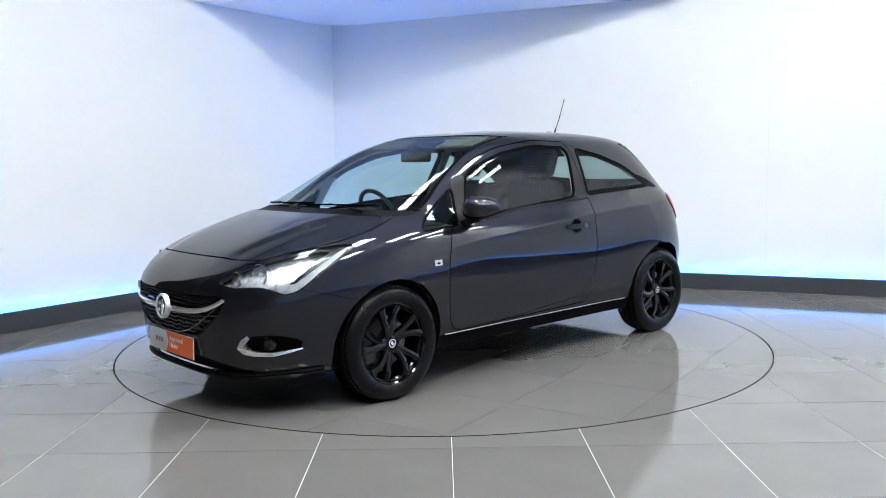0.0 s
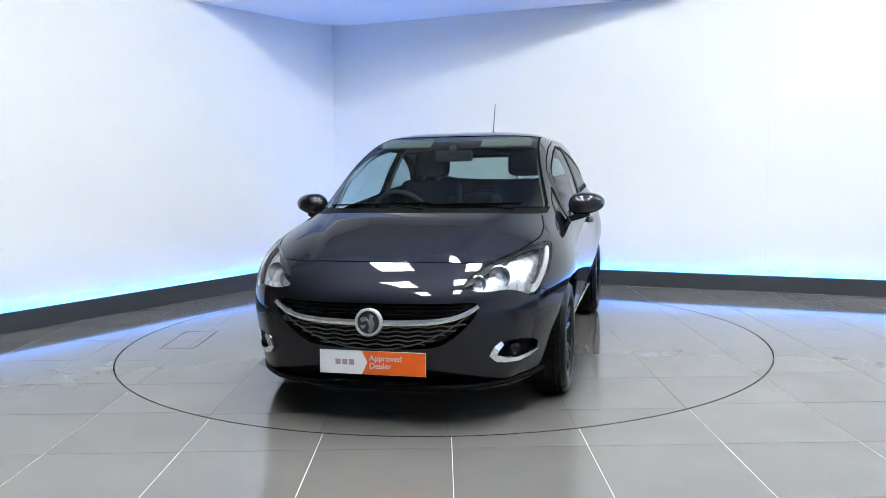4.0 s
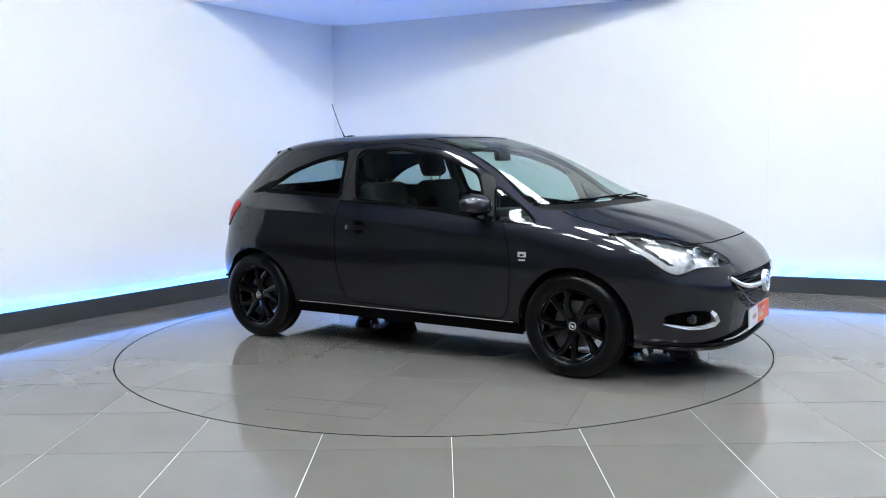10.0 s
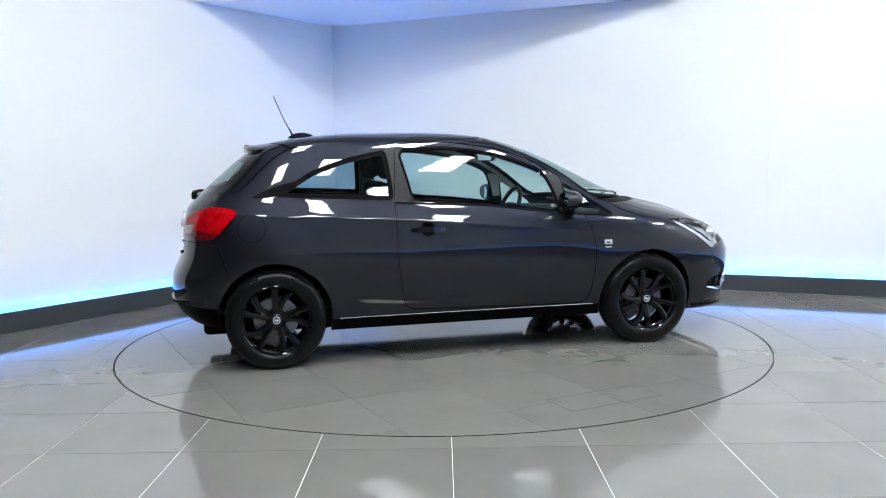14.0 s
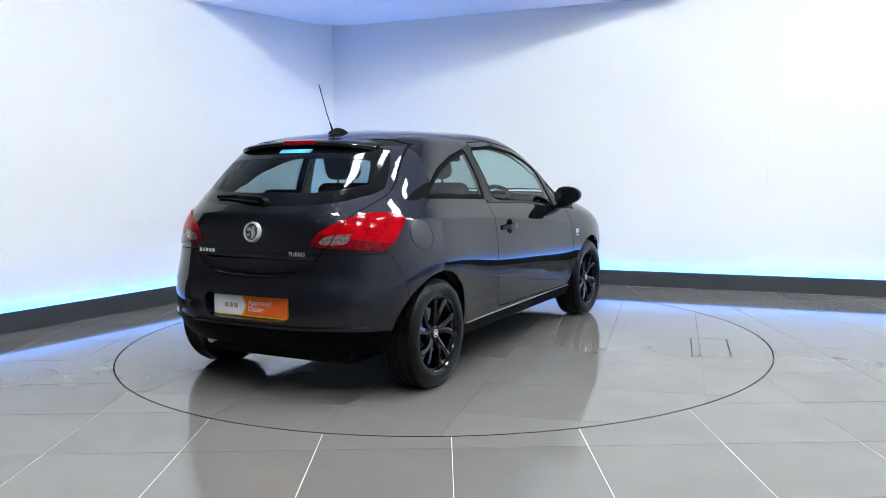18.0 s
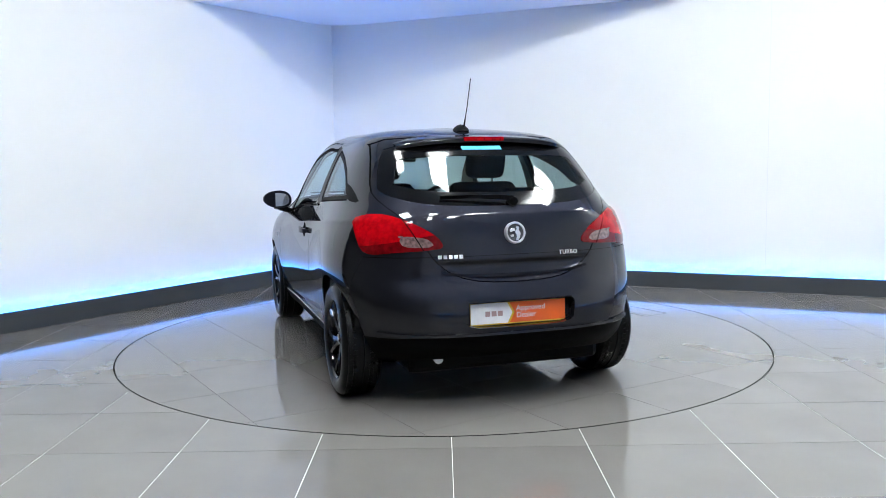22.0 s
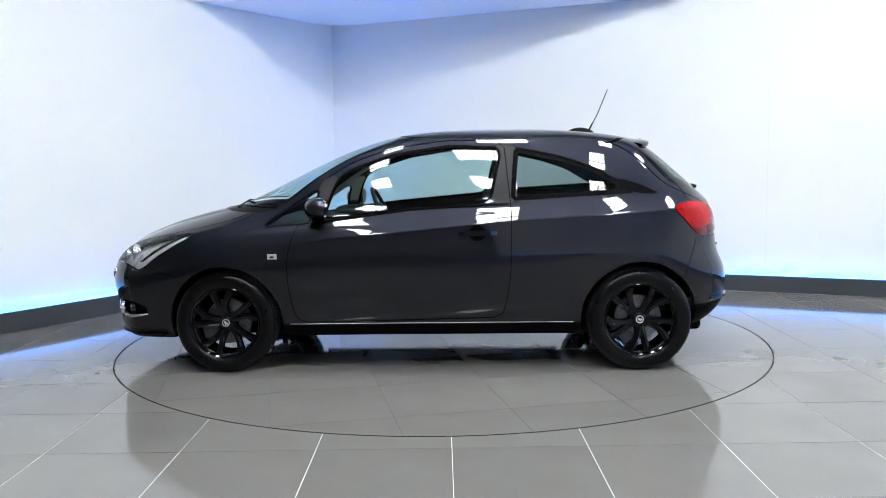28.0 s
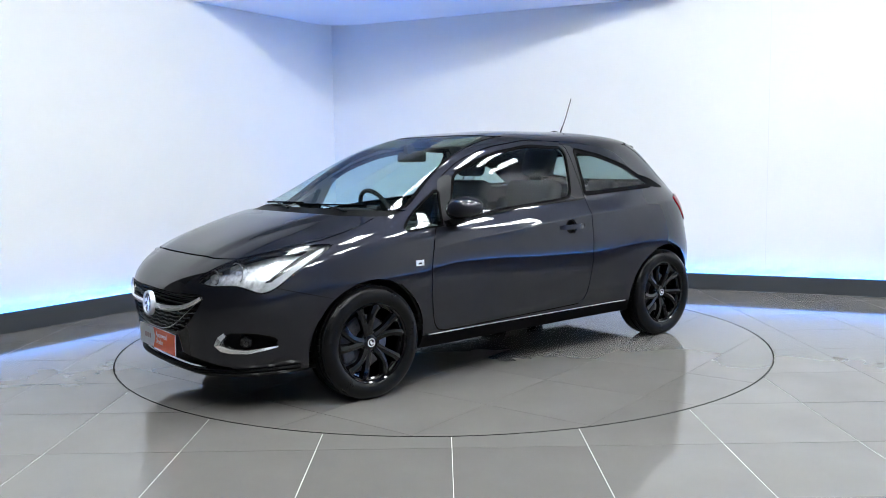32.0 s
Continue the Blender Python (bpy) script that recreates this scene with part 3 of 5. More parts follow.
DOOR_GLASS = side_view(outline([(-0.36, 1.030), (-0.385, 1.15), (-0.43, 1.338), (-0.11, 1.352), (0.21, 1.305), (0.40, 1.245), (0.545, 1.185), (0.60, 1.06), (0.635, 0.935), (0.30, 0.975)], 2, 0.03))
QUARTER_GLASS = side_view(outline([(-1.225, 1.070), (-0.90, 1.055), (-0.500, 1.034), (-0.510, 1.19), (-0.525, 1.338), (-0.75, 1.295), (-0.99, 1.215), (-1.13, 1.130)], 1, 0.018))
FRONT_GLASS = side_view(outline([(1.005, 0.892), (0.93, 0.950), (0.685, 1.105), (0.705, 1.02), (0.735, 0.912)], 1, 0.015))
REAR_TRIM = side_view(outline([(-1.395, 1.052), (-1.30, 1.100), (-1.17, 1.145), (-1.085, 1.152), (-1.16, 1.105), (-1.235, 1.060)], 1))
DLO = side_view(outline([(-0.36, 1.012), (-0.535, 1.012), (-0.555, 1.19), (-0.54, 1.355), (-0.43, 1.368), (-0.345, 1.365), (-0.335, 1.30), (-0.335, 1.15)], 1))
DOOR = side_view(outline([(-0.49, 0.82), (-0.485, 0.62), (-0.462, 0.44), (-0.43, 0.325), (-0.20, 0.318), (0.50, 0.305), (0.79, 0.302), (0.835, 0.37), (0.862, 0.55), (0.862, 0.70), (0.82, 0.86),
                          (0.775, 0.915), (0.715, 0.975), (0.655, 1.165), (0.47, 1.272), (0.24, 1.348), (-0.11, 1.396), (-0.455, 1.385), (-0.47, 1.20), (-0.49, 1.0)], 1, 0.045))
WINDSCREEN = both(lambda v: 8.12 - v[:, 3], lambda v: v[:, 3] - 11.75,
                  lambda v: np.where(v[:, 0] > -0.1, abs(v[:, 1]) - (0.690 - 0.36 * (v[:, 2] - 0.98)), 9.0))
BONNET = both(lambda v: 0.13 * (5.62 - v[:, 3]), lambda v: 0.2 * (v[:, 3] - 7.80),
              top_view(outline([(0.6, 0.0), (0.95, 0.62), (1.17, 0.690), (1.35, 0.715), (1.50, 0.712), (1.75, 0.63), (1.92, 0.52), (2.02, 0.44), (2.4, 0.30), (2.4, -0.4), (0.6, -0.4)], 1)))
COWL = both(lambda v: 7.80 - v[:, 3], lambda v: v[:, 3] - 8.12, lambda v: np.where(v[:, 0] > 0.6, abs(v[:, 1]) - 0.700, 9.0))
REAR_GLASS = end_view(outline([(0, 1.035), (0.30, 1.040), (0.48, 1.056), (0.635, 1.105), (0.615, 1.19), (0.580, 1.28), (0.540, 1.350), (0.30, 1.365), (0, 1.369), (-0.4, 1.369), (-0.4, 1.035)], 1), False)
TAILGATE = end_view(outline([(0, 0.652), (0.15, 0.656), (0.27, 0.674), (0.36, 0.712), (0.425, 0.770), (0.475, 0.850), (0.530, 0.95), (0.64, 1.06), (0.660, 1.12), (0.610, 1.29), (0.575, 1.388), (0.30, 1.404), (0, 1.407), (-0.4, 1.407), (-0.4, 0.655)], 1), False)
TAIL_LAMP = corner_view(outline([(-1.430, 0.835), (-1.38, 0.895), (-1.24, 0.955), (-1.02, 1.000), (-0.84, 1.000), (-0.690, 0.974), (-0.76, 0.90), (-0.84, 0.822), (-0.93, 0.800), (-1.10, 0.814), (-1.34, 0.825)], 1), False)
HEAD_LAMP = corner_view(outline([(-1.640, 0.678), (-1.55, 0.725), (-1.40, 0.775), (-1.10, 0.825), (-0.80, 0.850), (-0.66, 0.848), (-0.76, 0.790), (-0.90, 0.712), (-1.03, 0.634), (-1.12, 0.616), (-1.20, 0.640), (-1.30, 0.662), (-1.50, 0.655)], 1), True)
HEAD_RIM = lambda v: HEAD_LAMP(v) + 0.008 + 0.014 * ease((v[:, 2] - 0.68) / 0.03) * ease((0.64 - v[:, 1]) / 0.12) + 0.012 * ease((v[:, 1] - v[:, 0] + 0.95) / 0.12)
HEAD_STRIP = corner_view(outline([(-0.715, 0.838), (-0.80, 0.782), (-0.94, 0.702), (-1.05, 0.640), (-1.115, 0.634), (-1.125, 0.648), (-1.06, 0.668), (-0.95, 0.730), (-0.83, 0.798), (-0.755, 0.838)], 1), True)
HEAD_BAND = corner_view(outline([(-0.765, 0.840), (-0.84, 0.800), (-0.96, 0.732), (-1.07, 0.670), (-1.09, 0.680), (-0.98, 0.748), (-0.87, 0.814), (-0.81, 0.842)], 1), True)
GRILLE = end_view(outline([(0, 0.612), (0.30, 0.612), (0.47, 0.618), (0.515, 0.610), (0.485, 0.545), (0.42, 0.475), (0.335, 0.415), (0.25, 0.398), (0, 0.392), (-0.4, 0.392), (-0.4, 0.612)], 1), True)
INTAKE = end_view(outline([(0, 0.305), (0.28, 0.30), (0.45, 0.275), (0.62, 0.232), (0.50, 0.212), (0, 0.205), (-0.4, 0.205), (-0.4, 0.305)], 1), True)
FOG = end_view(outline([(0.545, 0.352), (0.60, 0.425), (0.69, 0.425), (0.745, 0.395), (0.725, 0.345), (0.64, 0.315)], 1), True)
FRONT_BUMPER = lambda v: np.where(v[:, 0] > 1.2, np.maximum(np.minimum(v[:, 2] - (0.575 + 0.267 * (v[:, 0] - 1.50)), np.maximum(1.79 - v[:, 0], v[:, 2] - 0.86)), 0.13 * (v[:, 3] - 5.62)), 9.0)
REAR_BUMPER = lambda v: np.where(v[:, 0] < -1.2, np.maximum(v[:, 0] + 1.50 + 0.35 * (v[:, 2] - 0.5), v[:, 2] - (0.79 - 0.0 * v[:, 1])), 9.0)
PLATE_NOOK = end_view(outline([(0, 0.566), (0.25, 0.566), (0.305, 0.564), (0.300, 0.50), (0.290, 0.434), (0, 0.430), (-0.4, 0.430), (-0.4, 0.566)], 1), False)
DIFFUSER = lambda v: np.where(v[:, 0] < -1.5, v[:, 2] - 0.395 + 0.05 * np.maximum(abs(v[:, 1]) - 0.5, 0), 9.0)
LIP = lambda v: np.where(v[:, 0] > 1.5, v[:, 2] - (0.212 + 0.0 * v[:, 0]), 9.0)
AXLE_F, AXLE_R, HUB_Z, ARCH = 1.255, -1.255, 0.305, 0.352
ARCH_F = lambda v: np.hypot(v[:, 0] - AXLE_F, v[:, 2] - HUB_Z + 0.004) - ARCH
ARCH_R = lambda v: np.hypot(v[:, 0] - AXLE_R, v[:, 2] - HUB_Z - 0.004) - ARCH
FILLER = lambda v: np.where(v[:, 0] < 0, np.hypot(v[:, 0] + 1.385, v[:, 2] - 0.875) - 0.083, 9.0)
SILL = lambda v: np.where((v[:, 0] < 0.98) & (v[:, 0] > -0.98), v[:, 2] - 0.290, 9.0)

HANDLE_BOWL = lambda v: np.where(v[:, 1] > 0.5, (np.hypot((v[:, 0] + 0.287) / 0.052, (v[:, 2] - 0.838) / 0.047) - 1) * 0.05, 9.0)
SAIL = side_view(outline([(0.556, 1.200), (0.600, 1.06), (0.635, 0.905), (0.742, 0.890), (0.715, 0.98), (0.690, 1.09), (0.660, 1.170)], 1))
# the tail lamp is cut by the tailgate's edge and holds two clear windows
TAIL_EDGE = lambda v: np.where(v[:, 0] < -1.3, v[:, 1] - (0.475 + 0.55 * (v[:, 2] - 0.82)), 9.0)
TAIL_LOW = lambda v: np.where(v[:, 0] < -1.2, v[:, 2] - 0.868 + 0.18 * (v[:, 1] - 0.60), 9.0)
TAIL_SPLIT_A, TAIL_SPLIT_B = grown(TAIL_EDGE, 0.003), grown(TAIL_EDGE, -0.003)
TAIL_CLEAR = corner_view(outline([(-1.375, 0.838), (-1.335, 0.882), (-1.20, 0.896), (-1.135, 0.892), (-1.165, 0.840)], 1), False)

skin = Skin()
for fn in (DOOR_GLASS, grown(DOOR_GLASS, 0.016), QUARTER_GLASS, grown(QUARTER_GLASS, 0.010), FRONT_GLASS, grown(FRONT_GLASS, 0.012), SAIL, grown(QUARTER_GLASS, -0.020), REAR_TRIM, DLO,
           HANDLE_BOWL, grown(FILLER, 0.0018), grown(FILLER, -0.0018), TAIL_SPLIT_A, TAIL_SPLIT_B, both(TAIL_LAMP, TAIL_LOW), TAIL_CLEAR, WINDSCREEN, grown(WINDSCREEN, 0.010), COWL, REAR_GLASS, grown(REAR_GLASS, -0.068), TAIL_LAMP, HEAD_LAMP, HEAD_RIM, HEAD_STRIP, HEAD_BAND, GRILLE, INTAKE, FOG, PLATE_NOOK, DIFFUSER, LIP, ARCH_F, ARCH_R, SILL):
    skin.split(fn)
SEAMS = (DOOR, BONNET, TAILGATE, FRONT_BUMPER, REAR_BUMPER)
SEAM_HALF = (0.0032, 0.0032, 0.0030, 0.0017, 0.0017)
for fn, half in zip(SEAMS, SEAM_HALF):
    skin.split(grown(fn, half))
    skin.split(grown(fn, -half))
skin.split(lambda v: v[:, 3] - 0.02)

CEN = skin.centres()
NORM = skin.normals()


def within(fn):
    return fn(CEN) < 0


KIND = np.array(["side"] * len(skin.f), dtype=object)
KIND[within(above(11.1))] = "roof"
KIND[(CEN[:, 3] < 11.1) & (CEN[:, 0] < -0.47)] = "quarter"
KIND[(CEN[:, 0] > 0.5) & (CEN[:, 3] < 11.1)] = "wing"
KIND[(CEN[:, 3] > 8.0) & (CEN[:, 3] < 11.1) & (CEN[:, 0] > -0.47)] = "pillar"
KIND[within(SILL)] = "sill"
KIND[within(FRONT_BUMPER)] = "front_bumper"
KIND[within(REAR_BUMPER)] = "rear_bumper"
KIND[within(BONNET)] = "bonnet"
KIND[within(TAILGATE)] = "tailgate"
KIND[within(DOOR)] = "door"
KIND[within(DLO)] = "b_pillar"
KIND[within(COWL)] = "cowl"
SEAM_NAMES = ("door_gap", "bonnet_gap", "tailgate_gap", "front_bumper_gap", "rear_bumper_gap")
for seam, fn, half in zip(SEAM_NAMES, SEAMS, SEAM_HALF):
    g = np.abs(fn(CEN)) < half
    g &= ~(within(grown(DOOR_GLASS, 0.016)) | within(TAIL_LAMP) | within(HEAD_LAMP) | within(GRILLE) | within(COWL) | within(WINDSCREEN))
    KIND[g] = seam
KIND[within(SAIL)] = "sail"
KIND[within(grown(DOOR_GLASS, 0.016)) | within(grown(QUARTER_GLASS, 0.010)) | within(grown(FRONT_GLASS, 0.012))] = "seal"
KIND[within(grown(WINDSCREEN, 0.010)) & ~within(WINDSCREEN) & (KIND != "cowl")] = "screen_seal"
KIND[within(REAR_TRIM)] = "rear_trim"
KIND[within(DIFFUSER) & (KIND == "rear_bumper")] = "diffuser"
KIND[within(LIP)] = "lip"
KIND[within(DOOR_GLASS)] = "door_glass"
KIND[within(QUARTER_GLASS)] = "quarter_border"
KIND[within(grown(QUARTER_GLASS, -0.020))] = "quarter_glass"
KIND[within(FRONT_GLASS)] = "front_glass"
KIND[within(WINDSCREEN)] = "windscreen"
KIND[within(REAR_GLASS)] = "rear_border"
KIND[within(grown(REAR_GLASS, -0.068))] = "rear_glass"
KIND[within(PLATE_NOOK)] = "plate_nook"
KIND[(np.abs(FILLER(CEN)) < 0.0018) & (KIND == "quarter")] = "filler_gap"
KIND[within(FILLER) & (KIND == "quarter")] = "filler"
KIND[within(HANDLE_BOWL) & (KIND == "door")] = "bowl"
KIND[within(TAIL_LAMP)] = "tail_lamp"
KIND[within(TAIL_LAMP) & (TAIL_EDGE(CEN) < 0)] = "tail_lamp_inner"
KIND[within(TAIL_LAMP) & (TAIL_LOW(CEN) < 0) & (KIND == "tail_lamp")] = "tail_low"
KIND[within(TAIL_LAMP) & (TAIL_LOW(CEN) < 0) & (KIND == "tail_lamp_inner")] = "tail_low_inner"
KIND[within(TAIL_CLEAR) & ((KIND == "tail_lamp") | (KIND == "tail_low"))] = "tail_clear"
KIND[within(TAIL_CLEAR) & ((KIND == "tail_lamp_inner") | (KIND == "tail_low_inner"))] = "tail_clear_inner"
KIND[within(TAIL_LAMP) & (np.abs(TAIL_EDGE(CEN)) < 0.003)] = "tail_gap"
KIND[within(HEAD_LAMP)] = "head_lamp"
KIND[within(GRILLE)] = "grille"
KIND[within(INTAKE)] = "intake"
KIND[within(FOG)] = "fog"
KIND[within(ARCH_F) | within(ARCH_R)] = "none"


def panel(kinds, halves=(1,), deep=0.012, sink=0.0, flip=False, extra=None):
    """A body panel: the skin's pieces of these kinds on the given sides, with its edges folded inwards."""
    kinds = (kinds,) if isinstance(kinds, str) else kinds
    ids = [i for i in range(len(skin.f)) if KIND[i] in kinds and (extra is None or extra(CEN[i]))]
    used = sorted({v for i in ids for v in skin.f[i]})
    at = {v: k for k, v in enumerate(used)}
    verts, norms, faces = [], [], []
    for h in halves:
        base = len(verts)
        for v in used:
            n = NORM[v] * (1, h, 1)
            verts.append(skin.v[v, :3] * (1, h, 1) - n * sink)
            norms.append(n)
        for i in ids:
            f = tuple(base + at[v] for v in skin.f[i])
            faces.append(f if h > 0 else f[::-1])
    if len(halves) == 2:      # weld the two halves along the middle
        n = len(used)
        weld = {n + k: k for k in range(n) if abs(verts[k][1]) < 1e-6}
        faces = [tuple(weld.get(v, v) for v in f) for f in faces]
    if deep:
        count = {}
        for f in faces:
            for a, b in zip(f, f[1:] + f[:1]):
                count[(a, b)] = count.get((a, b), 0) + 1
        rim = [e for e in count if (e[1], e[0]) not in count]
        made = {}
        for a, b in rim:
            for v in (a, b):
                if v not in made:
                    made[v] = (len(verts), len(verts) + 1)
                    verts.append(verts[v])
                    verts.append(np.array(verts[v]) - np.array(norms[v]) * deep)
                    norms += [norms[v], norms[v]]
        flat = {}
        for a, b in rim:
            d = np.array(verts[b]) - np.array(verts[a])
            k = np.cross(norms[a], d)
            k = -k / max(np.linalg.norm(k), 1e-9)
            for v in (a, b):
                flat[v] = flat.get(v, 0) + k
        for v, (p, q) in made.items():
            k = flat[v] / max(np.linalg.norm(flat[v]), 1e-9)
            norms[p] = norms[q] = k
        for a, b in rim:
            faces.append((made[a][0], made[a][1], made[b][1], made[b][0]))
    faces = [f for f in faces if len(set(f)) > 2]
    if flip:
        faces, norms = [f[::-1] for f in faces], [-np.array(n) for n in norms]
    return mesh_from(verts, faces, True, norms)


car = tagged(new("car"), "dark grey metallic three-door hatchback parked on the turntable", "car")
BOTH = (1, -1)
part("front_bumper", panel("front_bumper", BOTH, 0.03), PAINT, car)
part("lip", panel("lip", BOTH, 0.02), GLOSS_BLACK, car, "gloss black lower bumper lip")
part("bonnet", panel("bonnet", BOTH), PAINT, car)
part("roof", panel("roof", BOTH), PAINT, car)
tailgate = part("tailgate", panel("tailgate", BOTH), PAINT, car)
part("rear_bumper", panel("rear_bumper", BOTH, 0.036), PAINT, car)
part("plate_recess", panel("plate_nook", BOTH, 0.0, 0.050), PAINT, car)
part("diffuser", panel("diffuser", BOTH), SATIN_BLACK, car, "black textured lower bumper")
part("cowl", panel("cowl", BOTH, 0.01, 0.012), PLASTIC, car, "black plastic wiper cowl")
part("windscreen", panel("windscreen", BOTH, 0.0, 0.003), GLASS, car, "clear laminated windscreen")
part("windscreen_frame", panel("screen_seal", BOTH, 0.01, 0.002), SEAL, car, "black windscreen seal")
part("rear_window_border", panel("rear_border", BOTH, 0.006, 0.002), GLOSS_BLACK, tailgate, "black printed glass border")
part("rear_window", panel("rear_glass", BOTH, 0.0, 0.003), GLASS_REAR, tailgate, "tinted rear window glass")
part("grille_backing", panel("grille", BOTH, 0.0, 0.035), GLOSS_BLACK, car, "black grille opening")
part("intake_backing", panel("intake", BOTH, 0.0, 0.03), SATIN_BLACK, car, "black lower air intake")
for seam in SEAM_NAMES[2:3]:
    part(seam, panel(seam, BOTH, 0.0, 0.007), GAP, car, "dark gap between the panels")
SIDES = (1, -1)
doors = {}
for h in SIDES:
    H = (h,)
    part("front_wing", panel("wing", H), PAINT, car)
    doors[h] = part("door", panel(("door",), H), PAINT, car)
    part("door_window", panel("door_glass", H, 0.0, 0.006), GLASS, doors[h], "clear green-tinted door glass")
    if h > 0:
        part("quarter_panel", panel(("quarter", "filler", "filler_gap"), H), PAINT, car)
    else:
        part("quarter_panel", panel("quarter", H), PAINT, car)
        part("fuel_flap", panel("filler", H, 0.006), PAINT, car)
        part("fuel_flap_gap", panel("filler_gap", H, 0.0, 0.006), GAP, car, "dark ring gap round the fuel flap")
    # near-black colour stands in for the shadow inside the scoop
    part("handle_bowl", panel("bowl", H, 0.0, 0.018), GAP, doors[h], "handle scoop with its shade put in as black")
    part("roof_pillar", panel("pillar", H), PAINT, car)
    part("side_frame", panel("side", H), PAINT, car)
    # the sill is body colour; black here puts in the shade under the door
    part("sill", panel("sill", H), SATIN_BLACK, car, "lower body-colour sill, blackened for the shade on it")
    for where in (lambda c: c[0] > 1.79 or c[2] > 0.7, lambda c: not (c[0] > 1.79 or c[2] > 0.7)):
        me = panel("front_bumper_gap", H, 0.0, 0.007, False, where)
        if len(me.polygons):
            part("front_bumper_gap", me, GAP, car, "dark gap between the panels")
    for seam in ("door_gap", "bonnet_gap", "rear_bumper_gap", "tail_gap"):
        part(seam, panel(seam, H, 0.0, 0.007), GAP, car, "dark gap between the panels")
    part("b_pillar_cover", panel("b_pillar", H, 0.006, 0.002), PILLAR_GREY, car, "satin dark grey pillar cover")
    part("window_seal", panel("seal", H, 0.010, 0.003), SEAL, car, "black window surround")
    part("quarter_window", panel("quarter_glass", H, 0.0, 0.005), GLASS_REAR, car, "tinted fixed rear side glass")
    part("quarter_window_border", panel("quarter_border", H, 0.0, 0.005), SATIN_BLACK, car, "black printed glass border")
    part("mirror_pillar", panel("sail", H, 0.006, 0.001), PILLAR_GREY, doors[h], "satin dark grey pillar cover")
    part("front_quarter_window", panel("front_glass", H, 0.0, 0.005), GLASS, car, "small fixed triangular front side glass")
    part("rear_trim", panel("rear_trim", H, 0.004, 0.004), SATIN_BLACK, car, "black pointed trim behind the rear side glass")

# lining of the cabin: the skin again, a hand's breadth further in
for h in SIDES:
    part("cabin_lining", panel(("roof", "pillar", "side", "b_pillar", "sail"), (h,), 0, 0.035, True, lambda c: c[3] > 8.1), LINING, car, "pale headliner and pillar trim")
    part("cabin_side", panel(("door", "quarter", "wing", "tailgate", "sill", "filler", "bowl", "tail_lamp", "tail_lamp_inner", "tail_low", "tail_low_inner", "tail_clear"), (h,), 0, 0.045, True, lambda c: c[0] < 1.0 and c[3] > 1), TRIM_DARK, car, "dark inner door and side trim")

# ---- places on the skin ----
from mathutils.bvhtree import BVHTree

TREE = BVHTree.FromPolygons([Vector(v[:3]) for v in skin.v], skin.f)


def hit(origin, way):
    place, normal, _, _ = TREE.ray_cast(Vector(origin), Vector(way))
    if normal is not None and normal.dot(Vector(way)) > 0:
        normal = -normal
    return place, normal


def on_front(y, z):
    p, n = hit((3, abs(y), z), (-1, 0, 0))
    return (Vector((p.x, y, z)), Vector((n.x, math.copysign(n.y, y) if y else 0, n.z)))


def on_rear(y, z):
    p, n = hit((-3, abs(y), z), (1, 0, 0))
    return (Vector((p.x, y, z)), Vector((n.x, math.copysign(n.y, y) if y else 0, n.z)))


def on_side(x, z, h):
    p, n = hit((x, 3, z), (0, -1, 0))
    return Vector((x, p.y * h, z)), Vector((n.x, n.y * h, n.z))


def on_top(x, y):
    p, n = hit((x, abs(y) + 1e-4, 3), (0, 0, -1))
    return Vector((x, y, p.z)), Vector((n.x, math.copysign(n.y, y), n.z))


def seat_on(p, n, up=(0, 0, 1), lift=0.0):
    """A pose whose z stands off the skin and whose y points up the skin."""
    z = Vector(n).normalized()
    x = Vector(up).cross(z).normalized()
    y = z.cross(x)
    m = Matrix.Identity(4)
    for i, v in enumerate((x, y, z)):
        m.col[i].xyz = v
    m.translation = Vector(p) + z * lift
    return m


MIRROR_Y = Matrix.Diagonal((1, -1, 1, 1))


def sided(bm, h):
    """Mirror a left-hand mesh for the right-hand side."""
    if h < 0:
        bmesh.ops.transform(bm, matrix=MIRROR_Y, verts=bm.verts)
        bmesh.ops.reverse_faces(bm, faces=bm.faces)
    return bm


# ---- underside and wheel housings ----
part("underbody", joined(boxed(-1.70, 1.86, -0.54, 0.54, 0.180, 0.34, bevel=0.03), boxed(-0.88, 0.88, -0.74, 0.74, 0.205, 0.33, bevel=0.02)), PLASTIC, car, "black underside")
tray = [(min(x, 2.0) - 0.012, y * 0.97) for x, y, z in skin_ring(0.3) if x > 1.55]
tray = tray + [(x, -y) for x, y in tray[::-1] if y > 1e-4]
part("undertray", moved(prism(tray, 0.02), pose(0, 0, 0.203)), PLASTIC, car, "black plastic undertray")
part("bulkhead", boxed(0.96, 1.93, -0.50, 0.50, 0.34, 0.66, bevel=0.03), PLASTIC, car, "black engine bay filling")
for h in SIDES:
    for ax in (AXLE_F, AXLE_R):
        prof = []
        for i in range(23):
            a = math.pi * (0.10 + 0.80 * i / 22)
            prof.append((ax + 0.354 * math.cos(a), HUB_Z + 0.354 * math.sin(a)))
        bm = bmesh.new()
        outer = [bm.verts.new((x, 0.79, z)) for x, z in prof]
        inner = [bm.verts.new((x, 0.50, z)) for x, z in prof]
        for i in range(22):
            bm.faces.new((outer[i], outer[i + 1], inner[i + 1], inner[i]))
        bm.faces.new(inner)
        part("wheel_housing", sided(bm, h), PLASTIC, car, "black plastic wheel arch liner")

# ---- wheels ----
TYRE_R, TYRE_W, RIM_R = 0.3055, 0.205, 0.219


